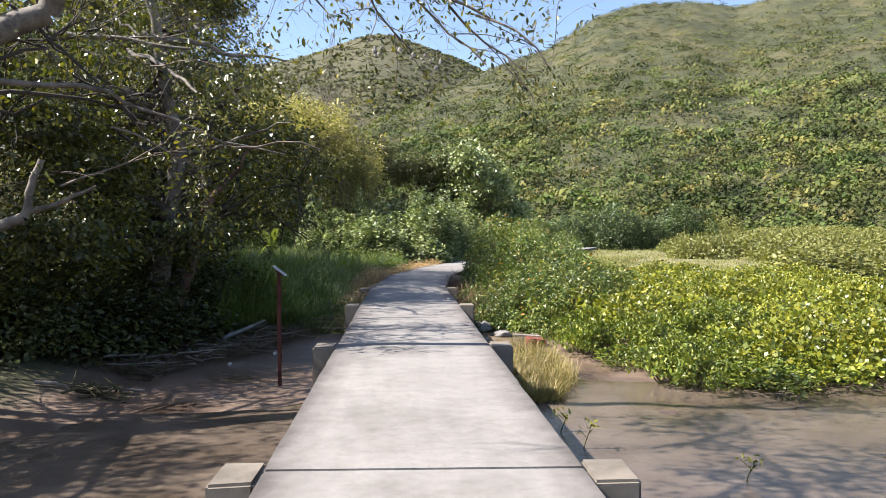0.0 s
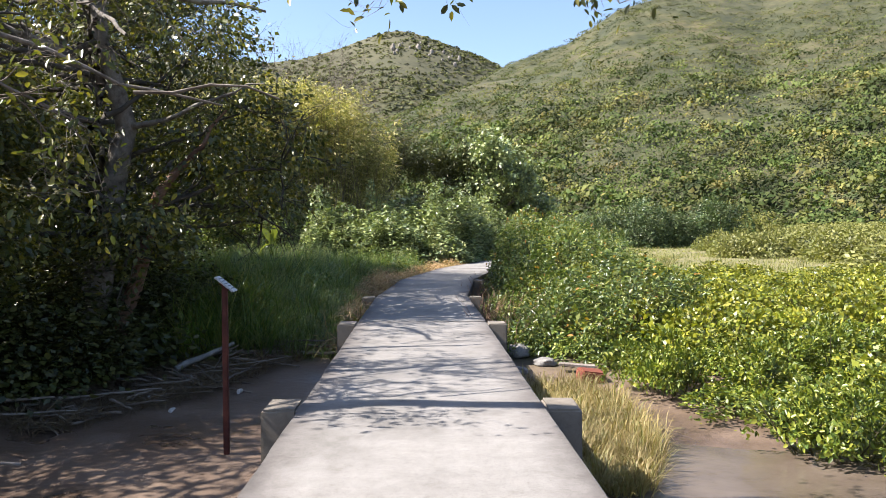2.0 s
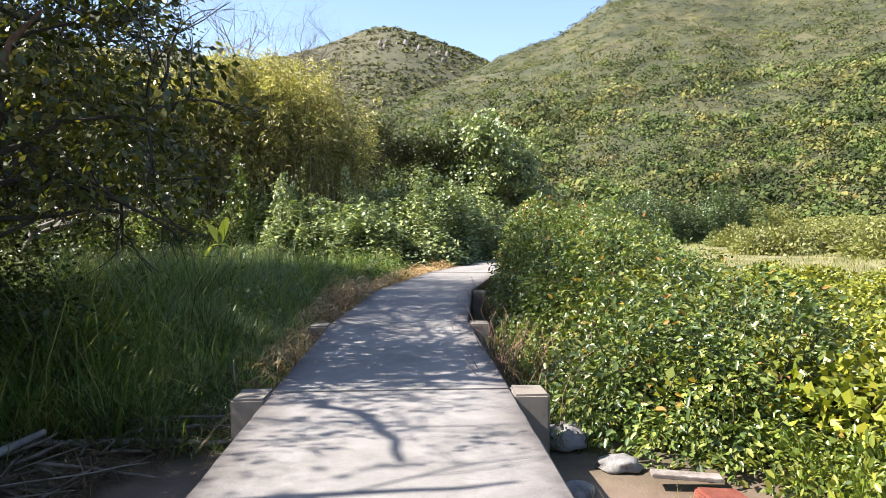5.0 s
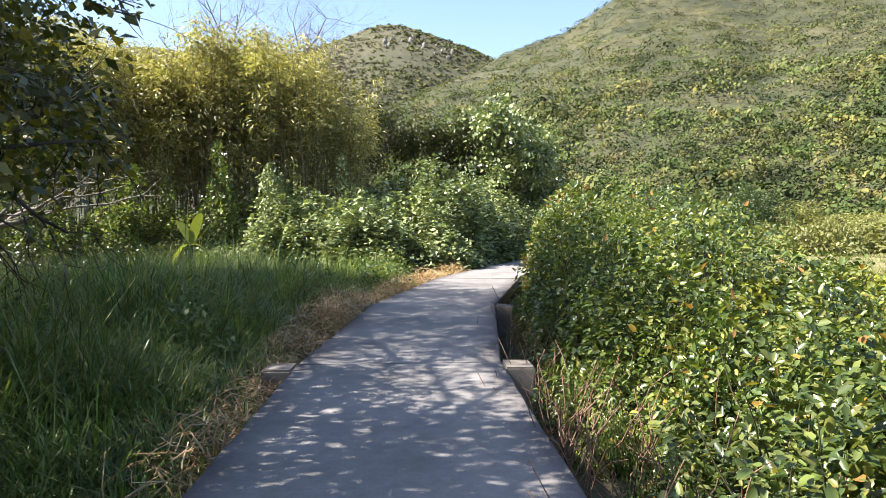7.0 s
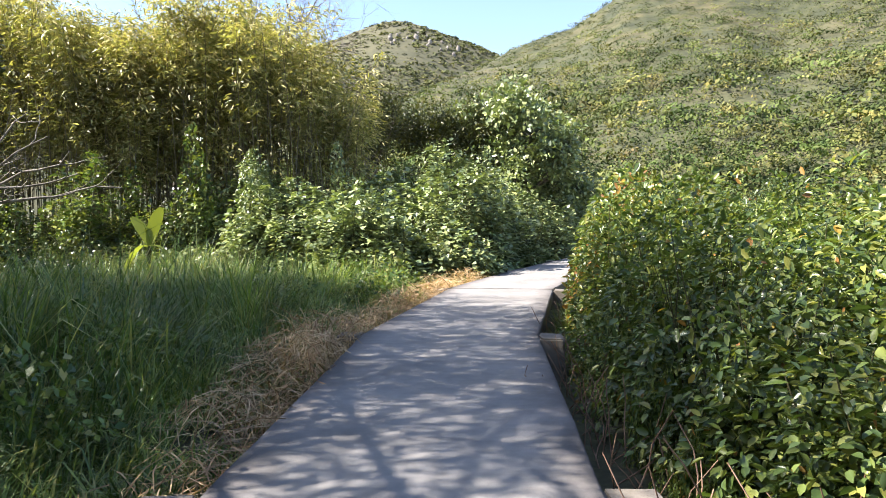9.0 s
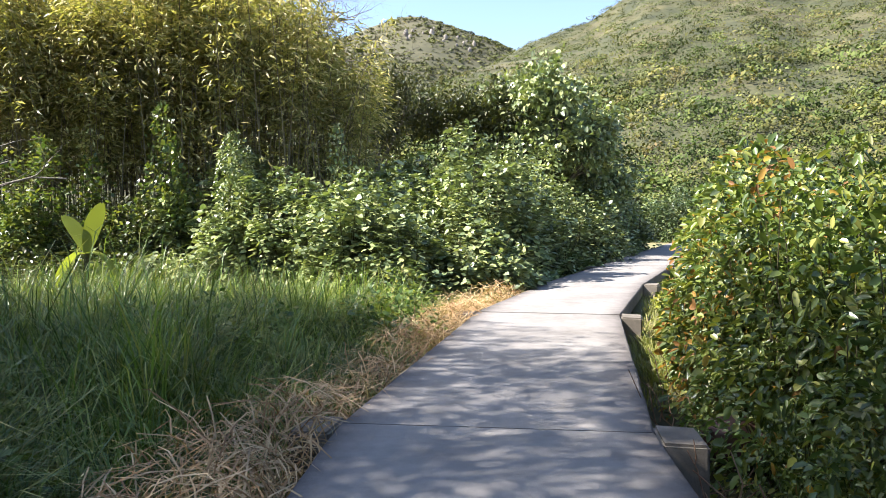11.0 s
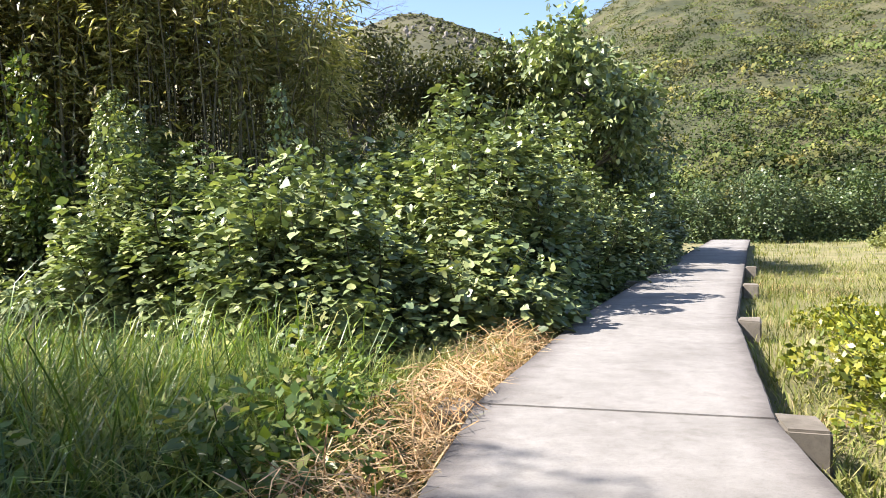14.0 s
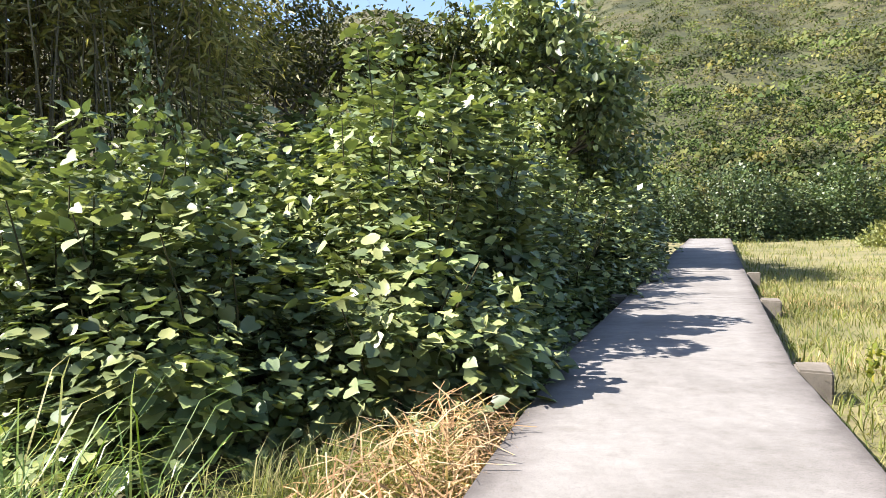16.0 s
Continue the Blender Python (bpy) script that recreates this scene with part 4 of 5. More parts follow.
    for p, d in (((-2.4, 9.1, 5.0), (0.7, 0.2, -0.2)), ((-1.9, 9.0, 4.8), (0.6, -0.1, -0.5)), ((-0.7, 9.0, 4.3), (0.5, 0.1, -0.7)), ((0.4, 9.1, 3.9), (0.5, 0.2, -0.6)), ((-1.0, 9.0, 4.4), (0.7, 0.0, -0.35)), ((0.0, 9.1, 4.0), (0.6, 0.1, -0.5)), ((0.7, 9.1, 3.8), (0.8, -0.1, -0.1)), ((-0.5, 9.4, 4.8), (0.8, 0.3, -0.2)), ((0.2, 9.5, 4.8), (0.9, 0.2, 0.0)),
                 ((-1.6, 9.1, 4.6), (0.5, 0.1, -0.7)), ((-2.2, 9.9, 2.4), (0.8, 0.1, 0.0)), ((-3.5, 9.6, 2.6), (0.6, 0.2, -0.3)), ((-4.0, 9.4, 1.9), (0.5, 0.1, 0.4)), ((-2.0, 4.6, 4.9), (0.5, 0.7, 0.0)), ((-1.8, 5.8, 5.0), (0.7, 0.5, 0.0)), ((-1.2, 3.6, 4.9), (0.9, 0.3, 0.0)), ((-0.4, 4.4, 5.0), (0.7, 0.6, 0.0)), ((0.4, 5.0, 5.0), (0.6, 0.7, 0.0)), ((-5.0, 11.0, 4.6), (0.8, 0.3, 0.1)), ((-4.6, 12.2, 4.3), (0.8, 0.1, 0.1)), ((-4.2, 11.2, 4.9), (0.8, -0.2, 0.1)), ((-4.4, 13.6, 4.2), (0.8, -0.3, 0.1))):
        grow(rng, p, unit(np.array([d]))[0], 1.15, 0.015, 3, bare, bt, 0.6, 4, 0.7, -0.03)
    bare = [b for b in bare if min(q[2] for q in b) > 2.8 or b[0][0] < -2.0]
    bt = [q for q in bt if q[2] > 2.8 or q[0] < -2.0]
    part("twigwork", tubes("twigwork", bare, M_TWIG, 4), root, "nearly bare drooping twigs")["kind"] = "stuff"
    k = rng.permutation(len(bt))[: len(bt) // 5]
    part("twig_leaves", leaves_at(rng, [bt[i] for i in k], 2, 0.075, 0.035, "oval", M_TREE, 0.05, 0.5, "twig_leaves"), root)


left_tree()


def plain_tree(name, label, seed, at, height, spread, leaf, mat, starts=6, per=14, bare=False, droop=0.4, kids=3, depth=3):
    rng = np.random.default_rng(seed)
    root = tagged(new(name), label, "tree")
    x, y = at
    z = float(ground_z(x, y)) - 0.05
    top = height * 0.62
    part("trunk", tubes("trunk", [wander((0, 0, 0), (0.2, 0.1, top), (0.012 if bare else 0.022) * height + 0.03, (0.007 if bare else 0.012) * height, 8, 0.06, rng)], M_BARK, 8), root)
    lines, tips = [], []
    for k in range(starts):
        a = 2 * math.pi * k / starts + rng.uniform(-0.3, 0.3)
        h = top * rng.uniform(0.45, 1.0)
        grow(rng, (0.2 * h / top, 0.1 * h / top, h), unit(np.array([[math.cos(a) * spread, math.sin(a) * spread, 0.8]]))[0], height * 0.27, (0.0085 if bare else 0.010) * height, depth, lines, tips, 0.45, kids, 0.72, 0.04)
    part("branchwork", tubes("branchwork", lines, M_TWIG if bare else M_BARK, 4), root)["kind"] = "stuff"
    if per:
        part("crown", leaves_at(rng, tips, per, *leaf, mat, 0.22, droop), root)
    root.matrix_basis = Matrix.Translation((x, y, z))
    return root


plain_tree("broadleaf_tree", "small tree with drooping glossy mid-green leaves", 51, (4.3, 45.5), 6.6, 0.9, (0.18, 0.13, "heart"), M_HIBISCUS, 8, 9)
plain_tree("broadleaf_tree", "small tree with drooping glossy mid-green leaves", 52, (5.6, 49.5), 5.6, 0.9, (0.20, 0.15, "quad"), M_HIBISCUS, 8, 9)
plain_tree("evergreen_tree", "rounded dark green tree rising behind the shrubs", 53, (1.5, 46.5), 6.3, 1.0, (0.15, 0.075, "oval"), M_DARKTREE, 8, 14)
plain_tree("evergreen_tree", "slender dark green tree rising behind the bamboo", 54, (-2.3, 46.0), 7.3, 0.45, (0.15, 0.075, "oval"), M_DARKTREE, 6, 10)
plain_tree("bare_tree", "leafless grey tree above the bamboo", 55, (-6.4, 43.0), 11.0, 0.8, (0.1, 0.03, "quad"), M_BAMBOO, 9, 0, True, kids=4, depth=4)
plain_tree("bare_tree", "leafless grey tree above the bamboo", 56, (-9.5, 44.0), 10.8, 0.8, (0.1, 0.03, "quad"), M_BAMBOO, 7, 0, True, depth=4)

def low_bare_tree():
    """Long bare limbs that reach out over the grass and curl upwards."""
    rng = np.random.default_rng(57)
    x, y = -12.4, 32.4
    g = float(ground_z(x, y))
    root = tagged(new("bare_tree"), "low bare grey tree with long curling branches over grass", "tree")
    part("trunk", tubes("trunk", [wander((0, 0, -0.1), (0.7, 0.1, 1.5), 0.16, 0.11, 7, 0.08, rng)], M_BARK, 9), root)
    twigs, tips = [], []
    for ex, ey, ez in ((3.6, -0.6, 2.1), (4.6, 0.3, 2.7), (5.4, 0.8, 2.4), (4.2, -0.2, 3.5), (5.0, -0.9, 3.1), (3.2, 0.9, 4.2)):
        line = wander((0.7, 0.1, 1.45), (ex, ey, ez), 0.06, 0.014, 11, 0.22, rng)
        part("limb", tubes("limb", [line], M_BARK, 6), root)
        for q in line[3::2]:
            d = np.array([rng.uniform(0.2, 1), rng.uniform(-0.7, 0.7), rng.uniform(-0.1, 0.5)])
            grow(rng, tuple(q[:3]), d / np.linalg.norm(d), rng.uniform(0.6, 1.1), 0.017, 2, twigs, tips, 0.7, 2, 0.65, 0.16)
    part("twigwork", tubes("twigwork", twigs, M_BARK, 4), root)["kind"] = "stuff"
    root.matrix_basis = pose(x, y, g)


low_bare_tree()


def bamboo():
    rng = np.random.default_rng(71)
    root = tagged(new("bamboo_thicket"), "tall dense thicket of yellow-green bamboo", "bamboo", kind="stuff")
    lines, P, D = [], [], []
    for k in range(760):
        # Culms west of x = -15 stand unseen, added to shade the lower thicket.
        x = rng.uniform(-22, -1.9)
        y = rng.uniform(36.5, 41.5)
        top = (7.6 + 0.5 * math.sin(x * 0.9) - 2.4 * smooth(np.array(x), -4.0, -1.0)) * rng.uniform(0.8, 1.06)
        lean = rng.normal(0, 0.55, 2)
        z = float(ground_z(x, y))
        line = [(x + lean[0] * u ** 2, y + lean[1] * u ** 2, z + (top - z) * u, 0.026 * (1 - 0.75 * u)) for u in np.linspace(0, 1, 6)]
        lines.append(line)
        for _ in range(6 if x < -15.0 else 58 if x < -5.0 else 24):
            u = 0.34 + 0.66 * rng.uniform(0, 1) ** 0.5
            a = rng.uniform(0, 6.28)
            q = rng.uniform(0.05, 0.5)
            c = np.array([x + lean[0] * u ** 2 + q * math.cos(a), y + lean[1] * u ** 2 + q * math.sin(a), z + (top - z) * u])
            for _ in range(7):
                P.append(c + rng.normal(0, 0.13, 3))
                D.append((math.cos(a) + rng.normal(0, 0.6), math.sin(a) + rng.normal(0, 0.6), rng.normal(-0.35, 0.45)))
    P, D = np.array(P), np.array(D)
    n = len(P)
    N = unit(rng.normal(0, 0.5, (n, 3)) + np.array([0, 0, 0.4]) + np.array(TO_SUN) * 0.45)
    s = rng.uniform(0.7, 1.3, n)
    part("culms", tubes("culms", lines, M_CULM, 4), root, "thin yellowish bamboo culms")["kind"] = "stuff"
    part("foliage", leaf_mesh("foliage", P, D, N, 0.20 * s, 0.042 * s, "lance", M_BAMBOO), root)


bamboo()


# undergrowth below the big tree, part of its shade put into the leaf colour
def undergrowth():
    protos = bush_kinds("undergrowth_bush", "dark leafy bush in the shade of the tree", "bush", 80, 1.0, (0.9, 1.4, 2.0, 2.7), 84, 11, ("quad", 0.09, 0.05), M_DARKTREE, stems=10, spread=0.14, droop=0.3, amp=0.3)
    rng = np.random.default_rng(4)
    spots = []
    for x, y, h in ((-5.9, 12.0, 1.0), (-7.0, 11.2, 1.2), (-8.2, 10.4, 1.4), (-6.2, 12.2, 1.5), (-5.2, 13.4, 0.8), (-5.4, 13.8, 1.6), (-7.4, 12.6, 2.0), (-4.7, 15.0, 0.9), (-5.6, 15.4, 2.0), (-4.2, 16.4, 1.4),
                    (-5.6, 17.2, 2.2), (-7.2, 15.0, 2.6), (-8.8, 12.4, 2.6), (-8.6, 15.6, 3.0), (-7.0, 18.2, 2.6), (-5.2, 18.8, 1.6), (-8.6, 18.6, 3.0), (-9.0, 9.2, 2.0), (-10.5, 11.0, 3.0),
                    (-9.5, 21.0, 2.0), (-11.0, 24.0, 1.4), (-10.5, 28.0, 1.1), (-9.8, 31.0, 1.0), (-12.5, 20.0, 3.0), (-13.0, 27.0, 2.6), (-12.0, 32.0, 1.3), (-14.0, 35.6, 1.8), (-12.8, 35.8, 1.4), (-11.6, 35.5, 2.0), (-10.6, 35.8, 1.5), (-9.4, 35.6, 2.2), (-8.3, 35.5, 1.7), (-7.4, 35.7, 2.6), (-6.6, 35.4, 2.0), (-15.5, 34.0, 2.0), (-8.6, 34.4, 1.0), (-7.2, 34.3, 1.1)):
        spots.append((x, y, rng.uniform(0.9, 1.25), h, rng.uniform(0, 6.28)))
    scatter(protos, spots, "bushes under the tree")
    climbers = bush_kinds("climber_shrub", "green climbers draped over shrubs at the foot of bamboo", "shrub", 620, 1.0, (2.3, 3.0, 3.7), 46, 13, ("quad", 0.13, 0.09), M_VINE, stems=10, spread=0.11, droop=0.3, up=0.6, amp=0.45, sunny=0.15, shoot=0.45)
    scatter(climbers, [(x, 35.4 + 0.4 * math.sin(3 * x), 0.9 + 0.2 * math.sin(7 * x), 2.7 + 0.8 * math.sin(2.1 * x + 1), x) for x in np.arange(-14.5, -5.4, 0.95)], "climbers at the foot of the bamboo")


undergrowth()


# bushes behind the meadow and at the end of the path
def far_bushes():
    protos = bush_kinds("meadow_bush", "rounded olive-green bush on the far side of a meadow", "bush", 90, 1.5, (1.0, 1.5, 2.1, 2.8, 3.6), 46, 10, ("quad", 0.15, 0.10), M_FARBUSH, stems=8, stem_r=0.03, spread=0.16, amp=0.4, up=0.3, sunny=0.15, tumble=0.6, shoot=0.4)
    rng = np.random.default_rng(14)
    spots = []
    ends = bush_kinds("spreading_bush", "broad dense dark green bush at the end of the path", "bush", 500, 2.4, (3.4, 4.2), 44, 11, ("quad", 0.15, 0.11), M_ENDBUSH, stems=10, stem_r=0.04, spread=0.15, amp=0.4, up=0.5, sunny=0.15, tumble=0.5, shoot=0.5)
    scatter(ends, [(15.2, 66.5, 1.0, 3.4, 0.3), (18.6, 66.0, 1.1, 4.0, 1.3), (22.2, 66.5, 1.1, 4.2, 2.3), (12.0, 67.5, 1.0, 3.6, 3.0), (26.0, 67.5, 1.1, 3.6, 4.0)], "bushes at the end of the path")
    for x, y, s, h in ((30.0, 68.0, 1.6, 3.0),):
        spots.append((x, y, s, h, 0.5))
    for _ in range(110):
        y = rng.uniform(36, 100)
        x = rng.uniform(7, 15) + (y - 30) * rng.uniform(0.45, 1.0)
        lane = abs(x - float(deck_r(min(y, 61))))
        if 58 < y < 72 and x < 29:
            continue
        if lane < (13 if y < 62 else 5) or x < float(deck_r(min(y, 61))):
            continue
        if y < 48 and x < 20:
            continue
        spots.append((x, y, rng.uniform(0.9, 1.6), rng.uniform(0.8, 1.5) + max(0, y - 50) * 0.02, rng.uniform(0, 6.28)))
    for _ in range(60):
        y = rng.uniform(25, 47)
        x = float(deck_r(y)) + 7.0 + rng.uniform(0, 1) * 20
        if x > 7.8 + (y - 9) * 0.42:
            spots.append((x, y, rng.uniform(0.6, 1.2), rng.uniform(0.7, 1.25), rng.uniform(0, 6.28)))
    for _ in range(34):
        y = rng.uniform(42, 59)
        spots.append((float(deck_r(y)) + 6.8 + rng.uniform(0, 1) * 12, y, rng.uniform(0.7, 1.1), rng.uniform(0.7, 1.3), rng.uniform(0, 6.28)))
    for _ in range(30):
        y = rng.uniform(52, 100)
        x = rng.uniform(-25, 12)
        spots.append((x, y, rng.uniform(1.4, 2.0), rng.uniform(2.0, 3.4), rng.uniform(0, 6.28)))
    scatter(protos, spots, "bushes round the meadow")


far_bushes()


def hill_shrubs():
    rng = np.random.default_rng(17)
    n = 29000
    az = np.radians(rng.uniform(-14, 52, n))
    r = np.sqrt(rng.uniform(85 ** 2, 300 ** 2, n))
    r = np.where(rng.random(n) < 0.32, rng.uniform(85, 190, n), r)
    x, y = 0.2 + r * np.sin(az), 12 + r * np.cos(az)
    keep = wavy(x, y, 0.06, 2.2) + rng.normal(0, 0.45, n) > -0.55
    x, y, r = x[keep], y[keep], r[keep]
    z = ground_z(x, y)
    n = len(x)
    size = (rng.uniform(0.35, 1.0, n) ** 2 * 2.1 + (rng.random(n) < 0.10) * rng.uniform(0.4, 1.6, n)) * (1.2 - 0.48 * smooth(z, 15, 70))
    # finer leaves on the shrubs at the foot of the hill
    sets = []
    for near, per, fine in ((True, 30, 0.58), (False, 22, 0.68)):
        k = (r < 150) == near
        S = np.repeat(size[k], per)
        U = unit(rng.normal(size=(len(S), 3)))
        U[:, 2] = np.abs(U[:, 2])
        P = np.repeat(np.stack((x[k], y[k], z[k]), -1), per, 0) + U * (S * rng.uniform(0.7, 1.1, len(S)))[:, None] * np.array([1.15, 1.15, 0.72])
        N = unit(U + rng.normal(0, 0.38, U.shape) + np.array(TO_SUN) * 0.1)
        D = unit(np.cross(N, rng.normal(size=U.shape)))
        sets.append((P, D, N, S * rng.uniform(0.36, 0.62, len(S)) * fine))
    P, D, N, L = (np.concatenate(q) for q in zip(*sets))
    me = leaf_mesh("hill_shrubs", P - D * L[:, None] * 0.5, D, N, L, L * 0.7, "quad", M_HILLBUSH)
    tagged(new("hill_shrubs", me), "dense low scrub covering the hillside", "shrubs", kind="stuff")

    # sparse scrub on the far summit
    n = 9500
    az = np.radians(rng.uniform(-16, 9, n))
    r = rng.uniform(370, 645, n)
    x, y = 0.2 + r * np.sin(az), 12 + r * np.cos(az)
    keep = wavy(x, y, 0.035, 0.4) + rng.normal(0, 0.5, n) > -0.3
    x, y = x[keep], y[keep]
    z = ground_z(x, y)
    n, per = len(x), 8
    S = np.repeat(rng.uniform(0.7, 2.4, n), per)
    U = unit(rng.normal(size=(n * per, 3)))
    U[:, 2] = np.abs(U[:, 2])
    P = np.repeat(np.stack((x, y, z), -1), per, 0) + U * S[:, None] * np.array([1.1, 1.1, 0.6])
    N = unit(U * 0.7 + rng.normal(0, 0.4, U.shape) + np.array(TO_SUN) * 0.4)
    D = unit(np.cross(N, rng.normal(size=U.shape)))
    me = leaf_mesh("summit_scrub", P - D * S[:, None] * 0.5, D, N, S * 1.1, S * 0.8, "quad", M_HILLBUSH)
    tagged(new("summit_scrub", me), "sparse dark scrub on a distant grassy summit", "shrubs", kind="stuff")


hill_shrubs()


# ---- grass ----
def blades(name, label, x, y, h, w, mat, lean=0.35, seed=1, tuft=9, reach=0.10):
    """Grass in tufts: the blades of a tuft lean outwards from its middle and bend over."""
    rng = np.random.default_rng(seed)
    m = len(x) // tuft
    x, y, h = np.repeat(x[:m], tuft), np.repeat(y[:m], tuft), np.repeat(h[:m] * rng.uniform(0.7, 1.25, m), tuft)
    n = len(x)
    a = rng.uniform(0, 6.283, n)
    out = np.stack((np.cos(a), np.sin(a), np.zeros(n)), -1)
    q = rng.uniform(0, 1, n)
    P = np.stack((x, y, ground_z(x, y) - 0.02), -1) + out * (q * reach)[:, None]
    ln = lean * rng.uniform(0.1, 1.6, n)
    D = unit(out * ln[:, None] + np.array([0, 0, 1.0]) + rng.normal(0, 0.12, (n, 3)))
    N = unit(np.array([0, 0, 1.0]) - out * 0.0 + D * -np.sum(D * np.array([0, 0, 1.0]), axis=1, keepdims=True) + 1e-3)
    L = h * rng.uniform(0.45, 1.2, n)
    me = leaf_mesh(name, P, D, N, L, w * rng.uniform(0.6, 1.4, n), "blade", mat)
    return tagged(new(name, me), label, "grass", kind="stuff")


def grasses():
    rng = np.random.default_rng(23)
    n = 155000
    y = rng.uniform(15.2, 33.2, n)
    d = rng.uniform(0.0, 1.0, n) ** 1.6 * 8.5
    x = deck_l(y) - 0.12 - d
    ok = (rng.random(n) < smooth(d, -0.25, 0.9)) & (y < 30.7 + 0.28 * np.maximum(-x, 0)) & (wavy(x, y, 1.5, 0.3) + rng.normal(0, 0.5, n) > -0.7)
    ok &= ~((y < 17.5) & (x < -3.8))
    x, y, d = x[ok], y[ok], d[ok]
    h = (0.35 + 1.2 * smooth(d, 0.3, 2.2)) * (0.8 + 0.3 * wavy(x, y, 1.3, 1.1)) * rng.uniform(0.6, 1.15, len(x)) * np.where(y > 27, 0.85, 1)
    blades("tall_grass", "tall dense green grass on the bank", x, y, h, 0.0105, M_GRASS, 0.95, seed=3, tuft=11, reach=0.11)
    # dry, matted grass along the edge of the walkway
    n = 9000
    y = rng.uniform(15.0, 32.4, n)
    d = np.abs(rng.normal(0.0, 0.42, n)) * np.where(y > 20.5, 1.0, 0.7)
    x = deck_l(y) - 0.02 - d
    ok = rng.random(n) < np.interp(y, [15, 17, 20, 21, 23.5, 24.5, 27, 28, 31.5, 32.4], [.35, .3, .3, .85, .8, .4, .45, .8, 1, .6])
    x, y, d = x[ok], y[ok], d[ok]
    hump = np.interp(y, [15, 20, 21.5, 23, 25, 28, 31, 32.4], [.08, .1, .42, .5, .2, .26, .32, .2])
    n = len(x)
    z = ground_z(x, y) + rng.uniform(0, 1, n) * hump * (1.15 + 0.85 * wavy(x, y, 2.6, 0.9)) * np.exp(-((d - 0.35) / 0.5) ** 2) + 0.13
    a = rng.uniform(0, 6.283, n)
    D = np.stack((np.cos(a), np.sin(a), rng.normal(0.12, 0.42, n)), -1)
    N = np.stack((rng.normal(0, .3, n), rng.normal(0, .3, n), np.ones(n)), -1)
    L = rng.uniform(0.15, 0.6, n)
    P = np.stack((x, y, z), -1) - unit(D) * (L * 0.5)[:, None]
    me = leaf_mesh("dry_grass", P, D, N, L, np.full(n, 0.009), "blade", M_STRAW)
    tagged(new("dry_grass", me), "matted pale dry straw along the walkway", "dry grass", kind="stuff")
    # yellow tuft under the first mangrove
    n = 9000
    y = rng.uniform(9.8, 13.5, n)
    x = deck_r(y) + 0.35 + rng.uniform(0, 1, n) ** 1.2 * np.interp(y, [9.8, 11, 13, 13.5], [0.45, 1.0, 1.1, 0.7])
    blades("reed_tuft", "yellowish dry reeds at the edge of the mud", x, y, np.interp(y, [9.8, 10.6, 13], [0.26, 0.36, 0.3]), 0.007, M_REED, 0.5, seed=6, tuft=6)
    # dead grass washed up along the mud
    n = 5000
    y = rng.uniform(11.8, 15.9, n)
    x = -1.3 - (15.9 - y) * 0.6 - np.abs(rng.normal(0, 0.9, n))
    a = rng.uniform(0, 6.283, n)
    D = np.stack((np.cos(a), np.sin(a), rng.normal(0.15, 0.35, n)), -1)
    N = np.stack((rng.normal(0, .3, n), rng.normal(0, .3, n), np.ones(n)), -1)
    P = np.stack((x, y, ground_z(x, y) + rng.uniform(0, 0.1, n)), -1)
    me = leaf_mesh("washed_up_straw", P, D, N, rng.uniform(0.1, 0.4, n), np.full(n, 0.007), "blade", M_DEADGRASS)
    tagged(new("washed_up_straw", me), "brown dead grass washed up on the mud", "dry grass", kind="stuff")
    # dry stalks in front of the broad-leaved shrubs
    n = 2600
    y = 30.9 + rng.uniform(0, 1, n) * 1.2
    x = rng.uniform(-0.4, 0.9, n) + (y - 30.9) * 0.75
    blades("dry_stalks", "tall yellowed grass stalks in front of shrubs", x, y, np.full(n, 0.38), 0.006, M_MEADOW, 0.55, seed=12, tuft=5)
    # dry, short turf beside the walkway
    n = 26000
    y = 25.6 + rng.uniform(0, 1, n) ** 1.4 * 20
    x = deck_r(y) + 0.12 + rng.uniform(0, 1, n) ** 1.2 * 5.5
    blades("dry_turf", "short dry yellowish turf beside the walkway", x, y, 0.14 + 0.09 * (wavy(x, y, 1.1, 2.0) + 1), 0.008, M_MEADOW, 1.0, seed=18, tuft=3, reach=0.16)
    k = wavy(x, y, 0.8, 1.3) > 0.25
    blades("straw_patches", "patches of pale straw in the turf", x[k], y[k], np.full(int(k.sum()), 0.15), 0.008, M_STRAW, 1.4, seed=19, tuft=3, reach=0.2)
    # meadow
    n = 42000
    y = 26.5 + rng.uniform(0, 1, n) ** 1.7 * 60
    x = deck_r(y) + 0.25 + rng.uniform(0, 1, n) ** 1.4 * (9 + (y - 26) * 0.8)
    ok = (wavy(x, y, 0.5, 0.7) + rng.normal(0, 0.4, n) > -0.5) & ~((y < 27.5) & (x > 3))
    x, y = x[ok], y[ok]
    far = np.hypot(x, y - 22)
    blades("meadow_grass", "short sunlit yellow-green meadow grass", x, y, 0.13 + 0.10 * (wavy(x, y, 0.7, 2.0) + 1) + 0.002 * far, 0.014, M_MEADOW, 0.9, seed=8, tuft=5, reach=0.25)
    n = 26000
    x = rng.uniform(8, 40, n)
    y = rng.uniform(19, 48, n)
    ok = (x > 8.3 + (y - 10) * 0.42)
    x, y = x[ok], y[ok]
    blades("marsh_grass", "pale green marsh grass beyond the mangroves", x, y, np.full(len(x), 0.38), 0.045, M_MEADOW, 0.7, seed=9, tuft=4, reach=0.4)


grasses()


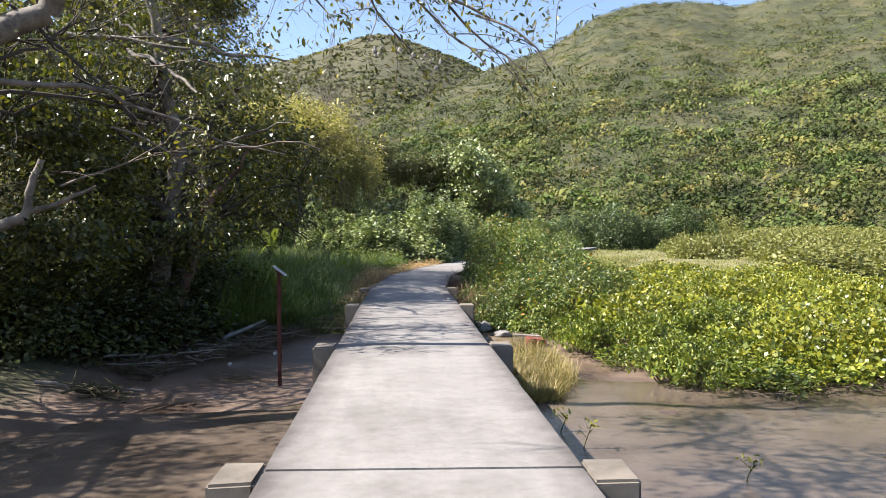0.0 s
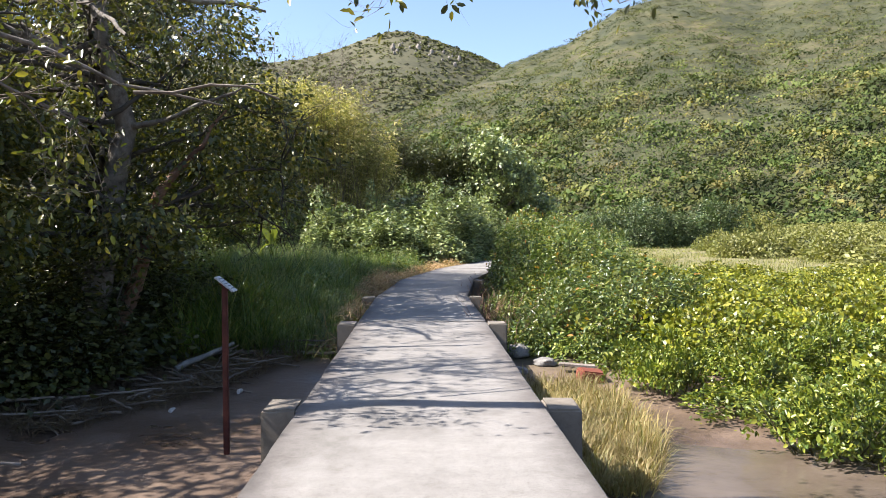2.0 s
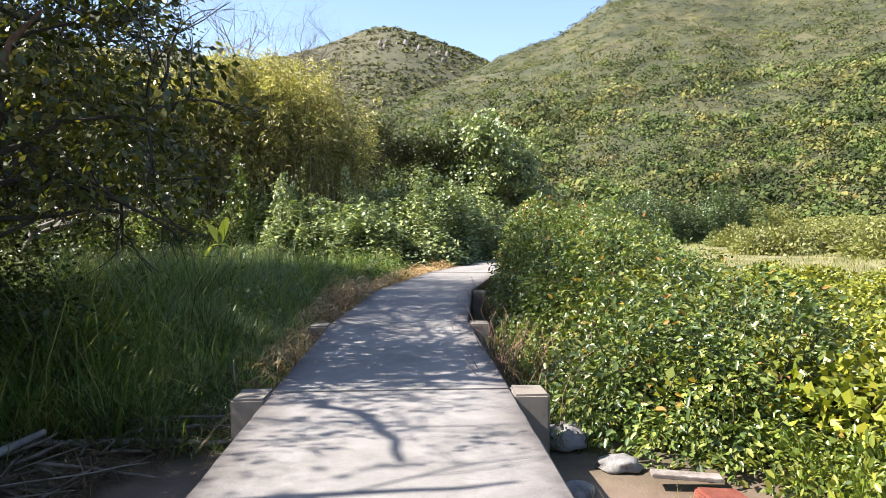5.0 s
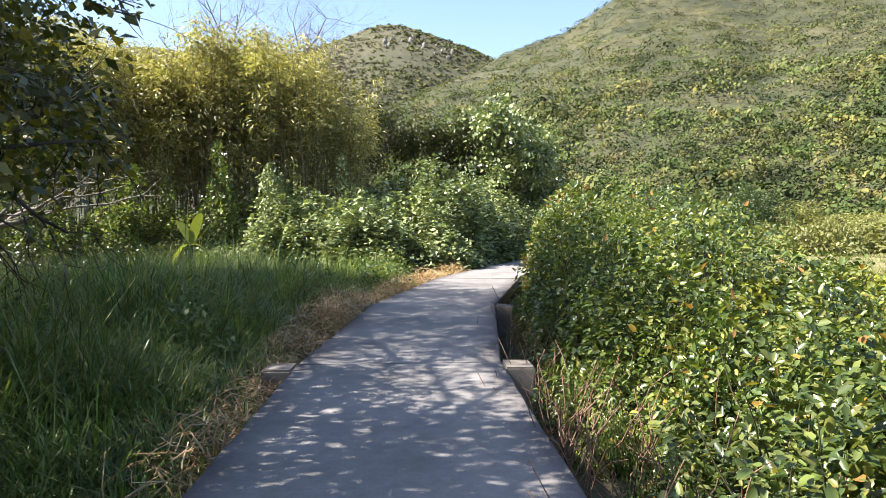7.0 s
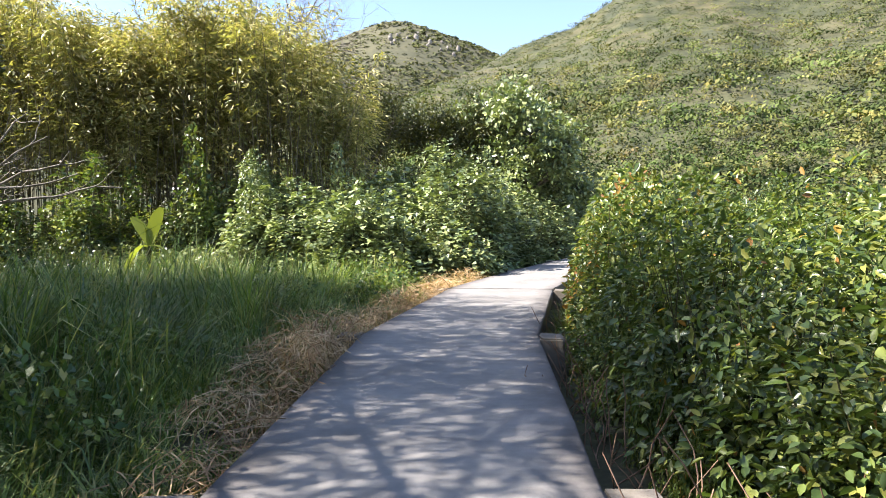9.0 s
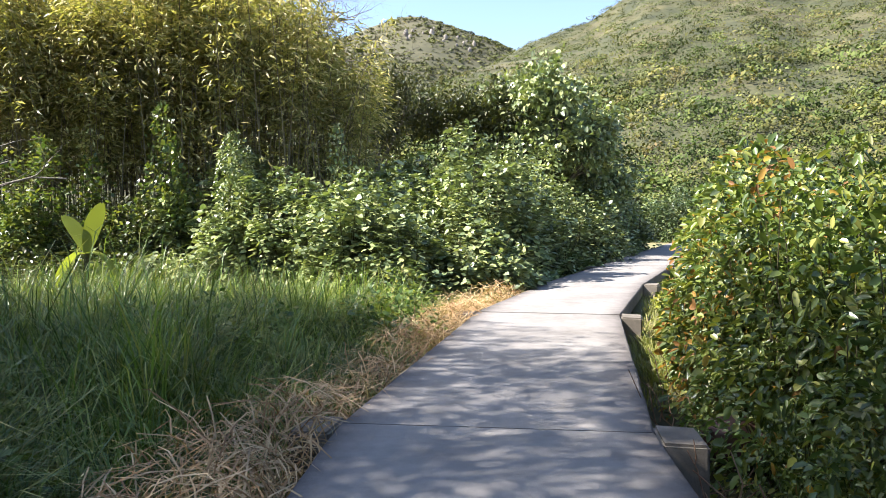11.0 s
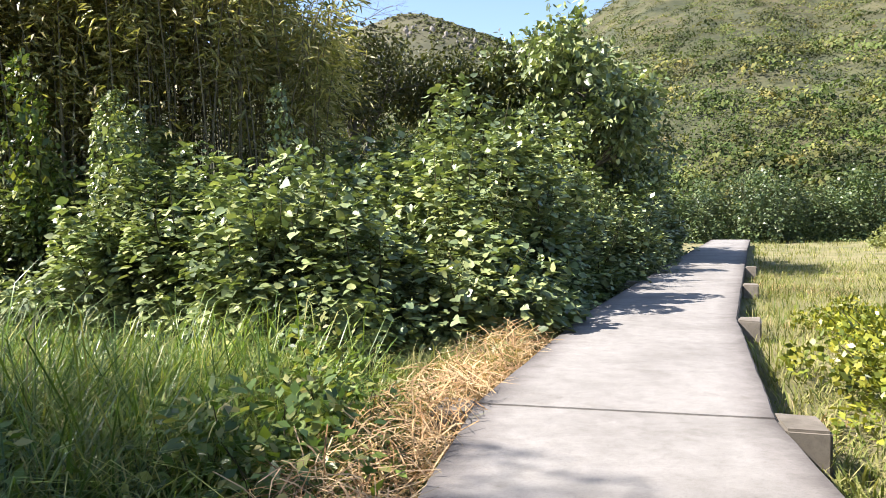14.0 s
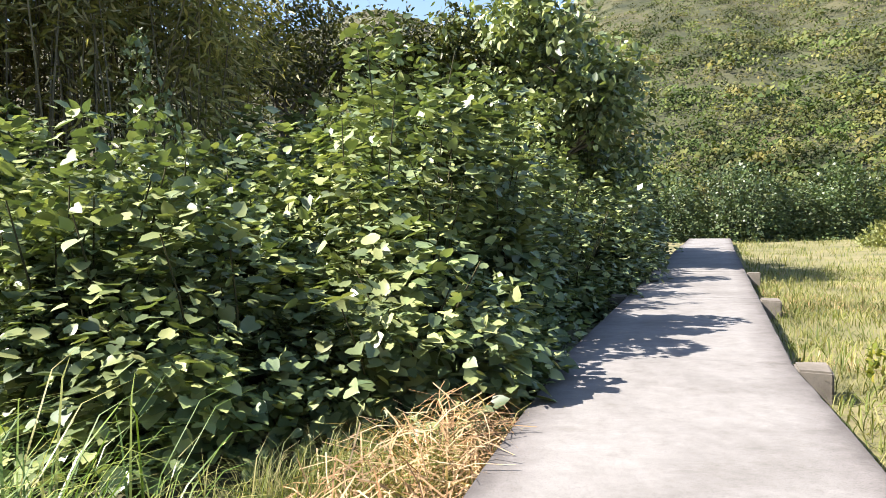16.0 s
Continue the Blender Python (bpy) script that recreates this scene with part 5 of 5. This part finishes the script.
def weeds():
    protos = bush_kinds("weed_clump", "low leafy green weed among the grass", "weed", 300, 0.45, (0.55, 0.8, 1.0), 110, 9, ("quad", 0.075, 0.04), M_GRASS, stems=8, stem_r=0.006, spread=0.10, droop=0.2, amp=0.3)
    rng = np.random.default_rng(61)
    spots = []
    for _ in range(30):
        y = rng.uniform(16.5, 29.5)
        x = float(deck_l(y)) - 1.5 - rng.uniform(0, 1) * 5
        spots.append((x, y, rng.uniform(0.7, 1.3), rng.uniform(0.5, 1.0), rng.uniform(0, 6.28)))
    for _ in range(6):
        y = rng.uniform(27.0, 30.3)
        spots.append((float(deck_l(y)) - 0.9 - rng.uniform(0, 4.5), y, rng.uniform(0.7, 1.2), rng.uniform(0.5, 0.85), rng.uniform(0, 6.28)))
    scatter(protos, spots, "weeds on the grassy bank")
    lines = []
    for _ in range(260):
        y = rng.uniform(15.0, 18.8) if rng.random() < 0.7 else rng.uniform(18.8, 26)
        x = float(deck_r(y)) + 0.12 + abs(rng.normal(0, 0.45))
        z = float(ground_z(x, y))
        a = rng.uniform(0, 6.28)
        q = rng.uniform(0.15, 0.5)
        lines.append(wander((x, y, z), (x + q * math.cos(a), y + q * math.sin(a), z + rng.uniform(0.1, 0.75)), 0.006, 0.003, 5, 0.3, rng))
    tagged(new("dead_stems", tubes("dead_stems", lines, M_REDSTEM, 4)), "tangle of dead reddish stems beside the walkway", "dead stems", kind="stuff")


weeds()


def banana():
    rng = np.random.default_rng(2)
    root = tagged(new("banana_plant"), "young banana plant with four bright green leaves in grass", "banana plant")
    part("stem", tubes("stem", [wander((0, 0, 0), (0.05, 0, 0.75), 0.07, 0.045, 5, 0.03, rng)], M_STEM, 8), root)
    for ang, lift, L, W in ((0.9, 2.3, 1.3, 0.36), (2.6, 1.9, 1.2, 0.33), (0.1, 0.42, 1.1, 0.38), (3.3, 0.38, 1.15, 0.36)):
        V, F = [], []
        n = 9
        d = np.array([math.cos(ang), 0.25 * math.sin(ang * 2), 0])
        for i in range(n):
            u = i / (n - 1)
            w = W * math.sin(math.pi * min(1, 0.06 + u * 0.93)) ** 0.6 * 0.5
            c = np.array([0.05, 0, 0.72]) + d * L * u / (1 + lift * 0.8) + np.array([0, 0, L * (lift * u - 1.0 * u * u * (1.6 if lift < 1 else 0.7)) / (1 + lift * 0.45)])
            side = np.cross(d, (0, 0, 1)) if lift < 1 else np.array([0.85, 0.45, 0])
            V += [c - side * w + np.array([0, 0, 0.04]), c, c + side * w + np.array([0, 0, 0.04])]
            if i:
                b = 3 * i
                F += [b - 3, b - 2, b + 1, b, b - 2, b - 1, b + 2, b + 1]
        part("leaf", mesh_np("leaf", np.array(V), F, np.full(len(F) // 4, 4), M_BANANA, True), root)
    root.matrix_basis = pose(-5.5, 30.7, float(ground_z(-5.5, 30.7)) + 0.5) @ Matrix.Diagonal((0.78, 0.78, 0.78, 1))


banana()


# ---- sign and litter ----
def sign():
    x, y = -1.84, 11.08
    z = float(ground_z(x, y))
    root = tagged(new("sign_post"), "rusty red steel post with small tilted plaque in mud", "sign")
    bm = bmesh.new()
    box(bm, 0.05, 0.05, 1.75, Matrix.Translation((0, 0, 0.70)), 0.006)
    part("post", bm_mesh("post", bm, M_RUST), root)
    tilt = Matrix.Translation((0.01, 0, 1.60)) @ Matrix.Rotation(radians(38), 4, "Y")
    bm = bmesh.new()
    box(bm, 0.22, 0.16, 0.016, tilt, 0.004)
    plaque = part("plaque", bm_mesh("plaque", bm, M_PLATE), root, "weathered grey metal plaque")
    for k in range(5):
        bm = bmesh.new()
        box(bm, 0.010, 0.12 - 0.02 * (k % 2), 0.002, tilt @ Matrix.Translation((-0.07 + 0.035 * k, 0, 0.0095)), 0)
        part("text_line", bm_mesh("text_line", bm, M_INK), plaque)
    bm = bmesh.new()
    box(bm, 0.10, 0.06, 0.02, Matrix.Translation((0, 0, 1.575)) @ Matrix.Rotation(radians(38), 4, "Y"), 0.003)
    part("bracket", bm_mesh("bracket", bm, M_RUST), root)
    root.matrix_basis = pose(x, y, z, 0, 0, 0)


sign()


def stone(name, label, x, y, size, mat, seed, sink=0.25, flat=0.7, z=None, category="stone"):
    bm = bmesh.new()
    bmesh.ops.create_icosphere(bm, subdivisions=3, radius=1.0)
    for v in bm.verts:
        d = v.co.normalized()
        q = d * (1 + 0.35 * noise.noise(d * 1.7 + Vector((seed, 0, 0))) + 0.12 * noise.noise(d * 5 + Vector((0, seed, 0))))
        v.co = Vector((q.x * size[0], q.y * size[1], q.z * size[2])) * 0.5
    ob = tagged(new(name, bm_mesh(name, bm, mat, True)), label, category)
    base = float(ground_z(x, y)) if z is None else z
    ob.matrix_basis = pose(x, y, base + size[2] * (0.5 - sink), 0, 0, seed * 57)
    return ob


def stick(x, y, length, r, turn, lift=0.03, seed=0, mat=None, label="bleached driftwood stick lying on mud", tilt=0.0):
    rng = np.random.default_rng(seed)
    c, s = math.cos(turn) * length / 2, math.sin(turn) * length / 2
    z0, z1 = float(ground_z(x - c, y - s)) + lift + r, float(ground_z(x + c, y + s)) + lift + r + tilt
    ob = new("driftwood", tubes("driftwood", [wander((x - c, y - s, z0), (x + c, y + s, z1), r, r * 0.55, 7, 0.06, rng)], mat or M_WOOD, 6))
    tagged(ob, label, "driftwood", "driftwood along the mud")


def debris():
    rng = np.random.default_rng(88)
    for k in range(80):
        y = rng.uniform(12.0, 15.6)
        x = -1.6 - (15.8 - y) * 0.55 - abs(rng.normal(0, 0.8))
        stick(x, y, rng.uniform(0.25, 1.3), rng.uniform(0.005, 0.022), rng.normal(0.1, 0.8), rng.uniform(0, 0.12), k, M_TWIG if k % 3 else M_WOOD, "thin driftwood stick in a tangle on mud", rng.uniform(-0.12, 0.15))
    stick(-2.0, 15.3, 2.3, 0.035, 0.02, 0.02, 101, label="long weathered pole lying on the mud bank")
    stick(-3.1, 14.7, 0.9, 0.05, 0.8, 0.06, 102, M_STONE, label="pale split branch on a drift pile", tilt=0.15)
    stick(-4.2, 10.6, 1.3, 0.03, 0.25, 0.01, 103)
    for k, (x, y, s) in enumerate(((-2.35, 13.6, 0.10), (-3.4, 13.3, 0.11), (-3.2, 14.2, 0.12), (-2.9, 12.7, 0.08))):
        bm = bmesh.new()
        bmesh.ops.create_cone(bm, cap_ends=True, segments=12, radius1=s * 0.32, radius2=s * 0.27, depth=s)
        for v in bm.verts:
            v.co += Vector((noise.noise(v.co * 14 + Vector((k, 0, 0))), noise.noise(v.co * 14 + Vector((0, k, 0))), 0)) * 0.03
        ob = tagged(new("litter", bm_mesh("litter", bm, M_WHITE)), "crumpled dirty white plastic litter among driftwood", "litter", "litter on the mud")
        ob.matrix_basis = pose(x, y, float(ground_z(x, y)) + s * 0.3, 80, 0, 60 * k)
    for k in range(26):
        stick(-4.1 + rng.normal(0, 0.22), 10.4 + rng.normal(0, 0.12), rng.uniform(0.2, 0.55), rng.uniform(0.006, 0.02), rng.uniform(0, 3.1), rng.uniform(0, 0.16), 300 + k, M_STEM, "dark twig in a clump of weed on mud", rng.uniform(-0.1, 0.1))
    stone("stone", "pale stone lying at the edge of the mud", 1.45, 15.1, (0.40, 0.34, 0.26), M_STONE, 5)
    stone("stone", "pale stone lying at the edge of the mud", 1.75, 14.6, (0.36, 0.22, 0.14), M_STONE, 6)
    stone("stone", "pale stone lying at the edge of the mud", 1.35, 14.2, (0.26, 0.22, 0.12), M_STONE, 8)
    bm = bmesh.new()
    box(bm, 0.5, 0.11, 0.03, None, 0.004)
    ob = tagged(new("plank", bm_mesh("plank", bm, M_WOOD)), "short weathered plank among litter", "plank")
    ob.matrix_basis = pose(2.15, 14.25, float(ground_z(2.15, 14.25)) + 0.10, 4, 3, -8)
    bm = bmesh.new()
    box(bm, 0.34, 0.24, 0.17, None, 0.02)
    ob = tagged(new("plastic_box", bm_mesh("plastic_box", bm, M_REDBOX)), "faded red plastic box on the mud bank", "box")
    ob.matrix_basis = pose(2.25, 13.85, float(ground_z(2.25, 13.85)) + 0.07, 6, 8, 12)
    # white bottle caught in the bushes
    bm = bmesh.new()
    bmesh.ops.create_cone(bm, cap_ends=True, segments=16, radius1=0.07, radius2=0.05, depth=0.24)
    bmesh.ops.bevel(bm, geom=list(bm.edges), offset=0.008, segments=1, affect="EDGES")
    ob = tagged(new("plastic_bottle", bm_mesh("plastic_bottle", bm, M_WHITE, True)), "white plastic bottle caught in mangrove leaves", "bottle")
    ob.matrix_basis = pose(5.38, 15.5, -0.12, 70, 10, 40)
    # brown jar by the walkway
    bm = bmesh.new()
    prof = [(0.0, 0.0), (0.10, 0.0), (0.16, 0.08), (0.19, 0.2), (0.16, 0.32), (0.11, 0.37), (0.13, 0.40), (0.11, 0.41), (0.09, 0.36)]
    rings = [[bm.verts.new((r * math.cos(a), r * math.sin(a), h)) for a in np.linspace(0, 2 * math.pi, 20, endpoint=False)] for r, h in prof[1:]]
    for a, b in zip(rings, rings[1:]):
        for k in range(20):
            bm.faces.new((a[k], a[(k + 1) % 20], b[(k + 1) % 20], b[k]))
    bm.faces.new(rings[0][::-1])
    ob = tagged(new("clay_jar", bm_mesh("clay_jar", bm, M_CLAY, True)), "brown glazed jar lying beside the walkway", "jar")
    ob.matrix_basis = pose(1.95, 24.3, float(ground_z(1.95, 24.3)) + 0.17, 84, 0, 70)
    # rocks below the far summit
    for k in range(26):
        az = radians(rng.uniform(-2.6, 0.9) if k % 4 else rng.uniform(1.6, 3.4))
        r = rng.uniform(600, 628) - abs(math.degrees(az)) * 3
        x, y = 0.2 + r * math.sin(az), 12 + r * math.cos(az)
        s = rng.uniform(1.4, 3.4)
        stone("rock_outcrop", "pale rock outcrop near the grassy summit", x, y, (s * rng.uniform(0.7, 1.4), s * 0.8, s * rng.uniform(0.9, 2.0)), M_ROCK, 20 + k, 0.3, category="rock")["group"] = "rocks below the summit"


debris()


def heart_leaf_mesh():
    """One broad leaf, cupped along its midrib, with a stalk."""
    rows = [(-0.06, 0.16, 0.03), (0.06, 0.42, 0.05), (0.25, 0.52, 0.05), (0.5, 0.46, 0.03), (0.75, 0.27, -0.02), (0.93, 0.08, -0.09)]
    V, F = [], []
    for u, w, z in rows:
        V += [(u, -w, z + 0.05), (u + 0.05, 0, z - 0.03), (u, w, z + 0.05)]
    for i in range(len(rows) - 1):
        b = 3 * i
        F += [b, b + 1, b + 4, b + 3, b + 1, b + 2, b + 5, b + 4]
    n = len(V)
    V.append((1.02, 0, -0.14))
    sizes = [4] * (len(F) // 4)
    F += [n - 3, n - 2, n, n - 2, n - 1, n]
    sizes += [3, 3]
    V += [(0.0, -0.012, 0), (0.0, 0.012, 0), (-0.45, 0.012, -0.22), (-0.45, -0.012, -0.22)]
    F += [n + 1, n + 2, n + 3, n + 4]
    sizes.append(4)
    return mesh_np("leaf", np.array(V) * 0.125, F, np.array(sizes), M_SINGLE, True)


def single_leaf_mat():
    m, nt, bsdf, out = nodes_of("single_heart_leaf")
    info = nt.nodes.new("ShaderNodeObjectInfo")
    col = ramp(nt, [(0.0, (0.075, 0.115, 0.05)), (0.4, (0.14, 0.185, 0.08)), (0.8, (0.22, 0.27, 0.11)), (1.0, (0.32, 0.36, 0.10))], info.outputs["Random"])
    vein = ramp(nt, [(0.35, (0.8, 0.82, 0.8)), (0.65, (1.12, 1.1, 1.05))], noise_tex(nt, 30, 4))
    nt.links.new(mixcol(nt, 1.0, col, vein, "MULTIPLY"), bsdf.inputs["Base Color"])
    bsdf.inputs["Roughness"].default_value = 0.58
    return m


M_SINGLE = single_leaf_mat()


def near_leaves():
    """The broad leaves that stand out singly on the shrubs nearest to the bend."""
    rng = np.random.default_rng(404)
    me = heart_leaf_mesh()
    shrubs = [o for o in scene.objects if o.name.startswith("heart_leaf_shrub") and -3.2 < o.matrix_basis.translation.x < 2.2 and o.matrix_basis.translation.y < 33.9]
    for o in shrubs[:9]:
        inv = o.matrix_basis.inverted()
        c = o.matrix_basis.translation
        rz = max(v[2] for v in o.children[0].bound_box) * o.matrix_basis.to_scale().z * 0.93
        for _ in range(26):
            a, e = rng.uniform(math.pi, 2.15 * math.pi), rng.uniform(0.1, 1.35)
            u = Vector((math.cos(a) * math.cos(e), math.sin(a) * math.cos(e), math.sin(e)))
            p = c + Vector((u.x * 1.1, u.y * 1.1, u.z * rz)) * rng.uniform(0.97, 1.08)
            n = (u * 0.5 + TO_SUN * 0.6 + Vector(rng.normal(0, 0.4, 3)) + Vector((0, 0, 0.4))).normalized()
            d = (u + Vector(rng.normal(0, 0.5, 3)) - Vector((0, 0, 0.5))).normalized()
            side = n.cross(d).normalized()
            d = side.cross(n)
            m = Matrix((d, side, n)).transposed().to_4x4()
            m.translation = p
            lf = part("leaf", me, o)
            lf.matrix_basis = inv @ m @ Matrix.Scale(rng.uniform(0.75, 1.2), 4)


near_leaves()


def sapling(x, y, h, seed):
    rng = np.random.default_rng(seed)
    root = tagged(new("mangrove_sapling"), "small mangrove sapling growing in shallow water", "sapling", "saplings in the water")
    lines = [wander((0, 0, -0.05), (0.08, -0.05, h), 0.008, 0.004, 5, 0.1, rng)]
    tips = []
    for k in range(4):
        a = rng.uniform(0, 6.28)
        z = h * rng.uniform(0.4, 0.9)
        e = (0.05 + 0.07 * math.cos(a), 0.07 * math.sin(a), z + 0.06)
        lines.append(wander((0.05, -0.03, z), e, 0.005, 0.003, 4, 0.1, rng))
        tips.append((*e, math.cos(a), math.sin(a), 0.5))
    tips.append((0.08, -0.05, h, 0, 0, 1))
    part("stem", tubes("stem", lines, M_STEM, 5), root)
    part("foliage", leaves_at(rng, tips, 3, 0.055, 0.026, "oval", M_MANGROVE, 0.025, 0.0, "foliage"), root)
    root.matrix_basis = pose(x, y, float(ground_z(x, y)))


sapling(1.62, 7.9, 0.27, 1)
sapling(1.52, 8.5, 0.22, 2)
sapling(2.75, 6.9, 0.2, 3)
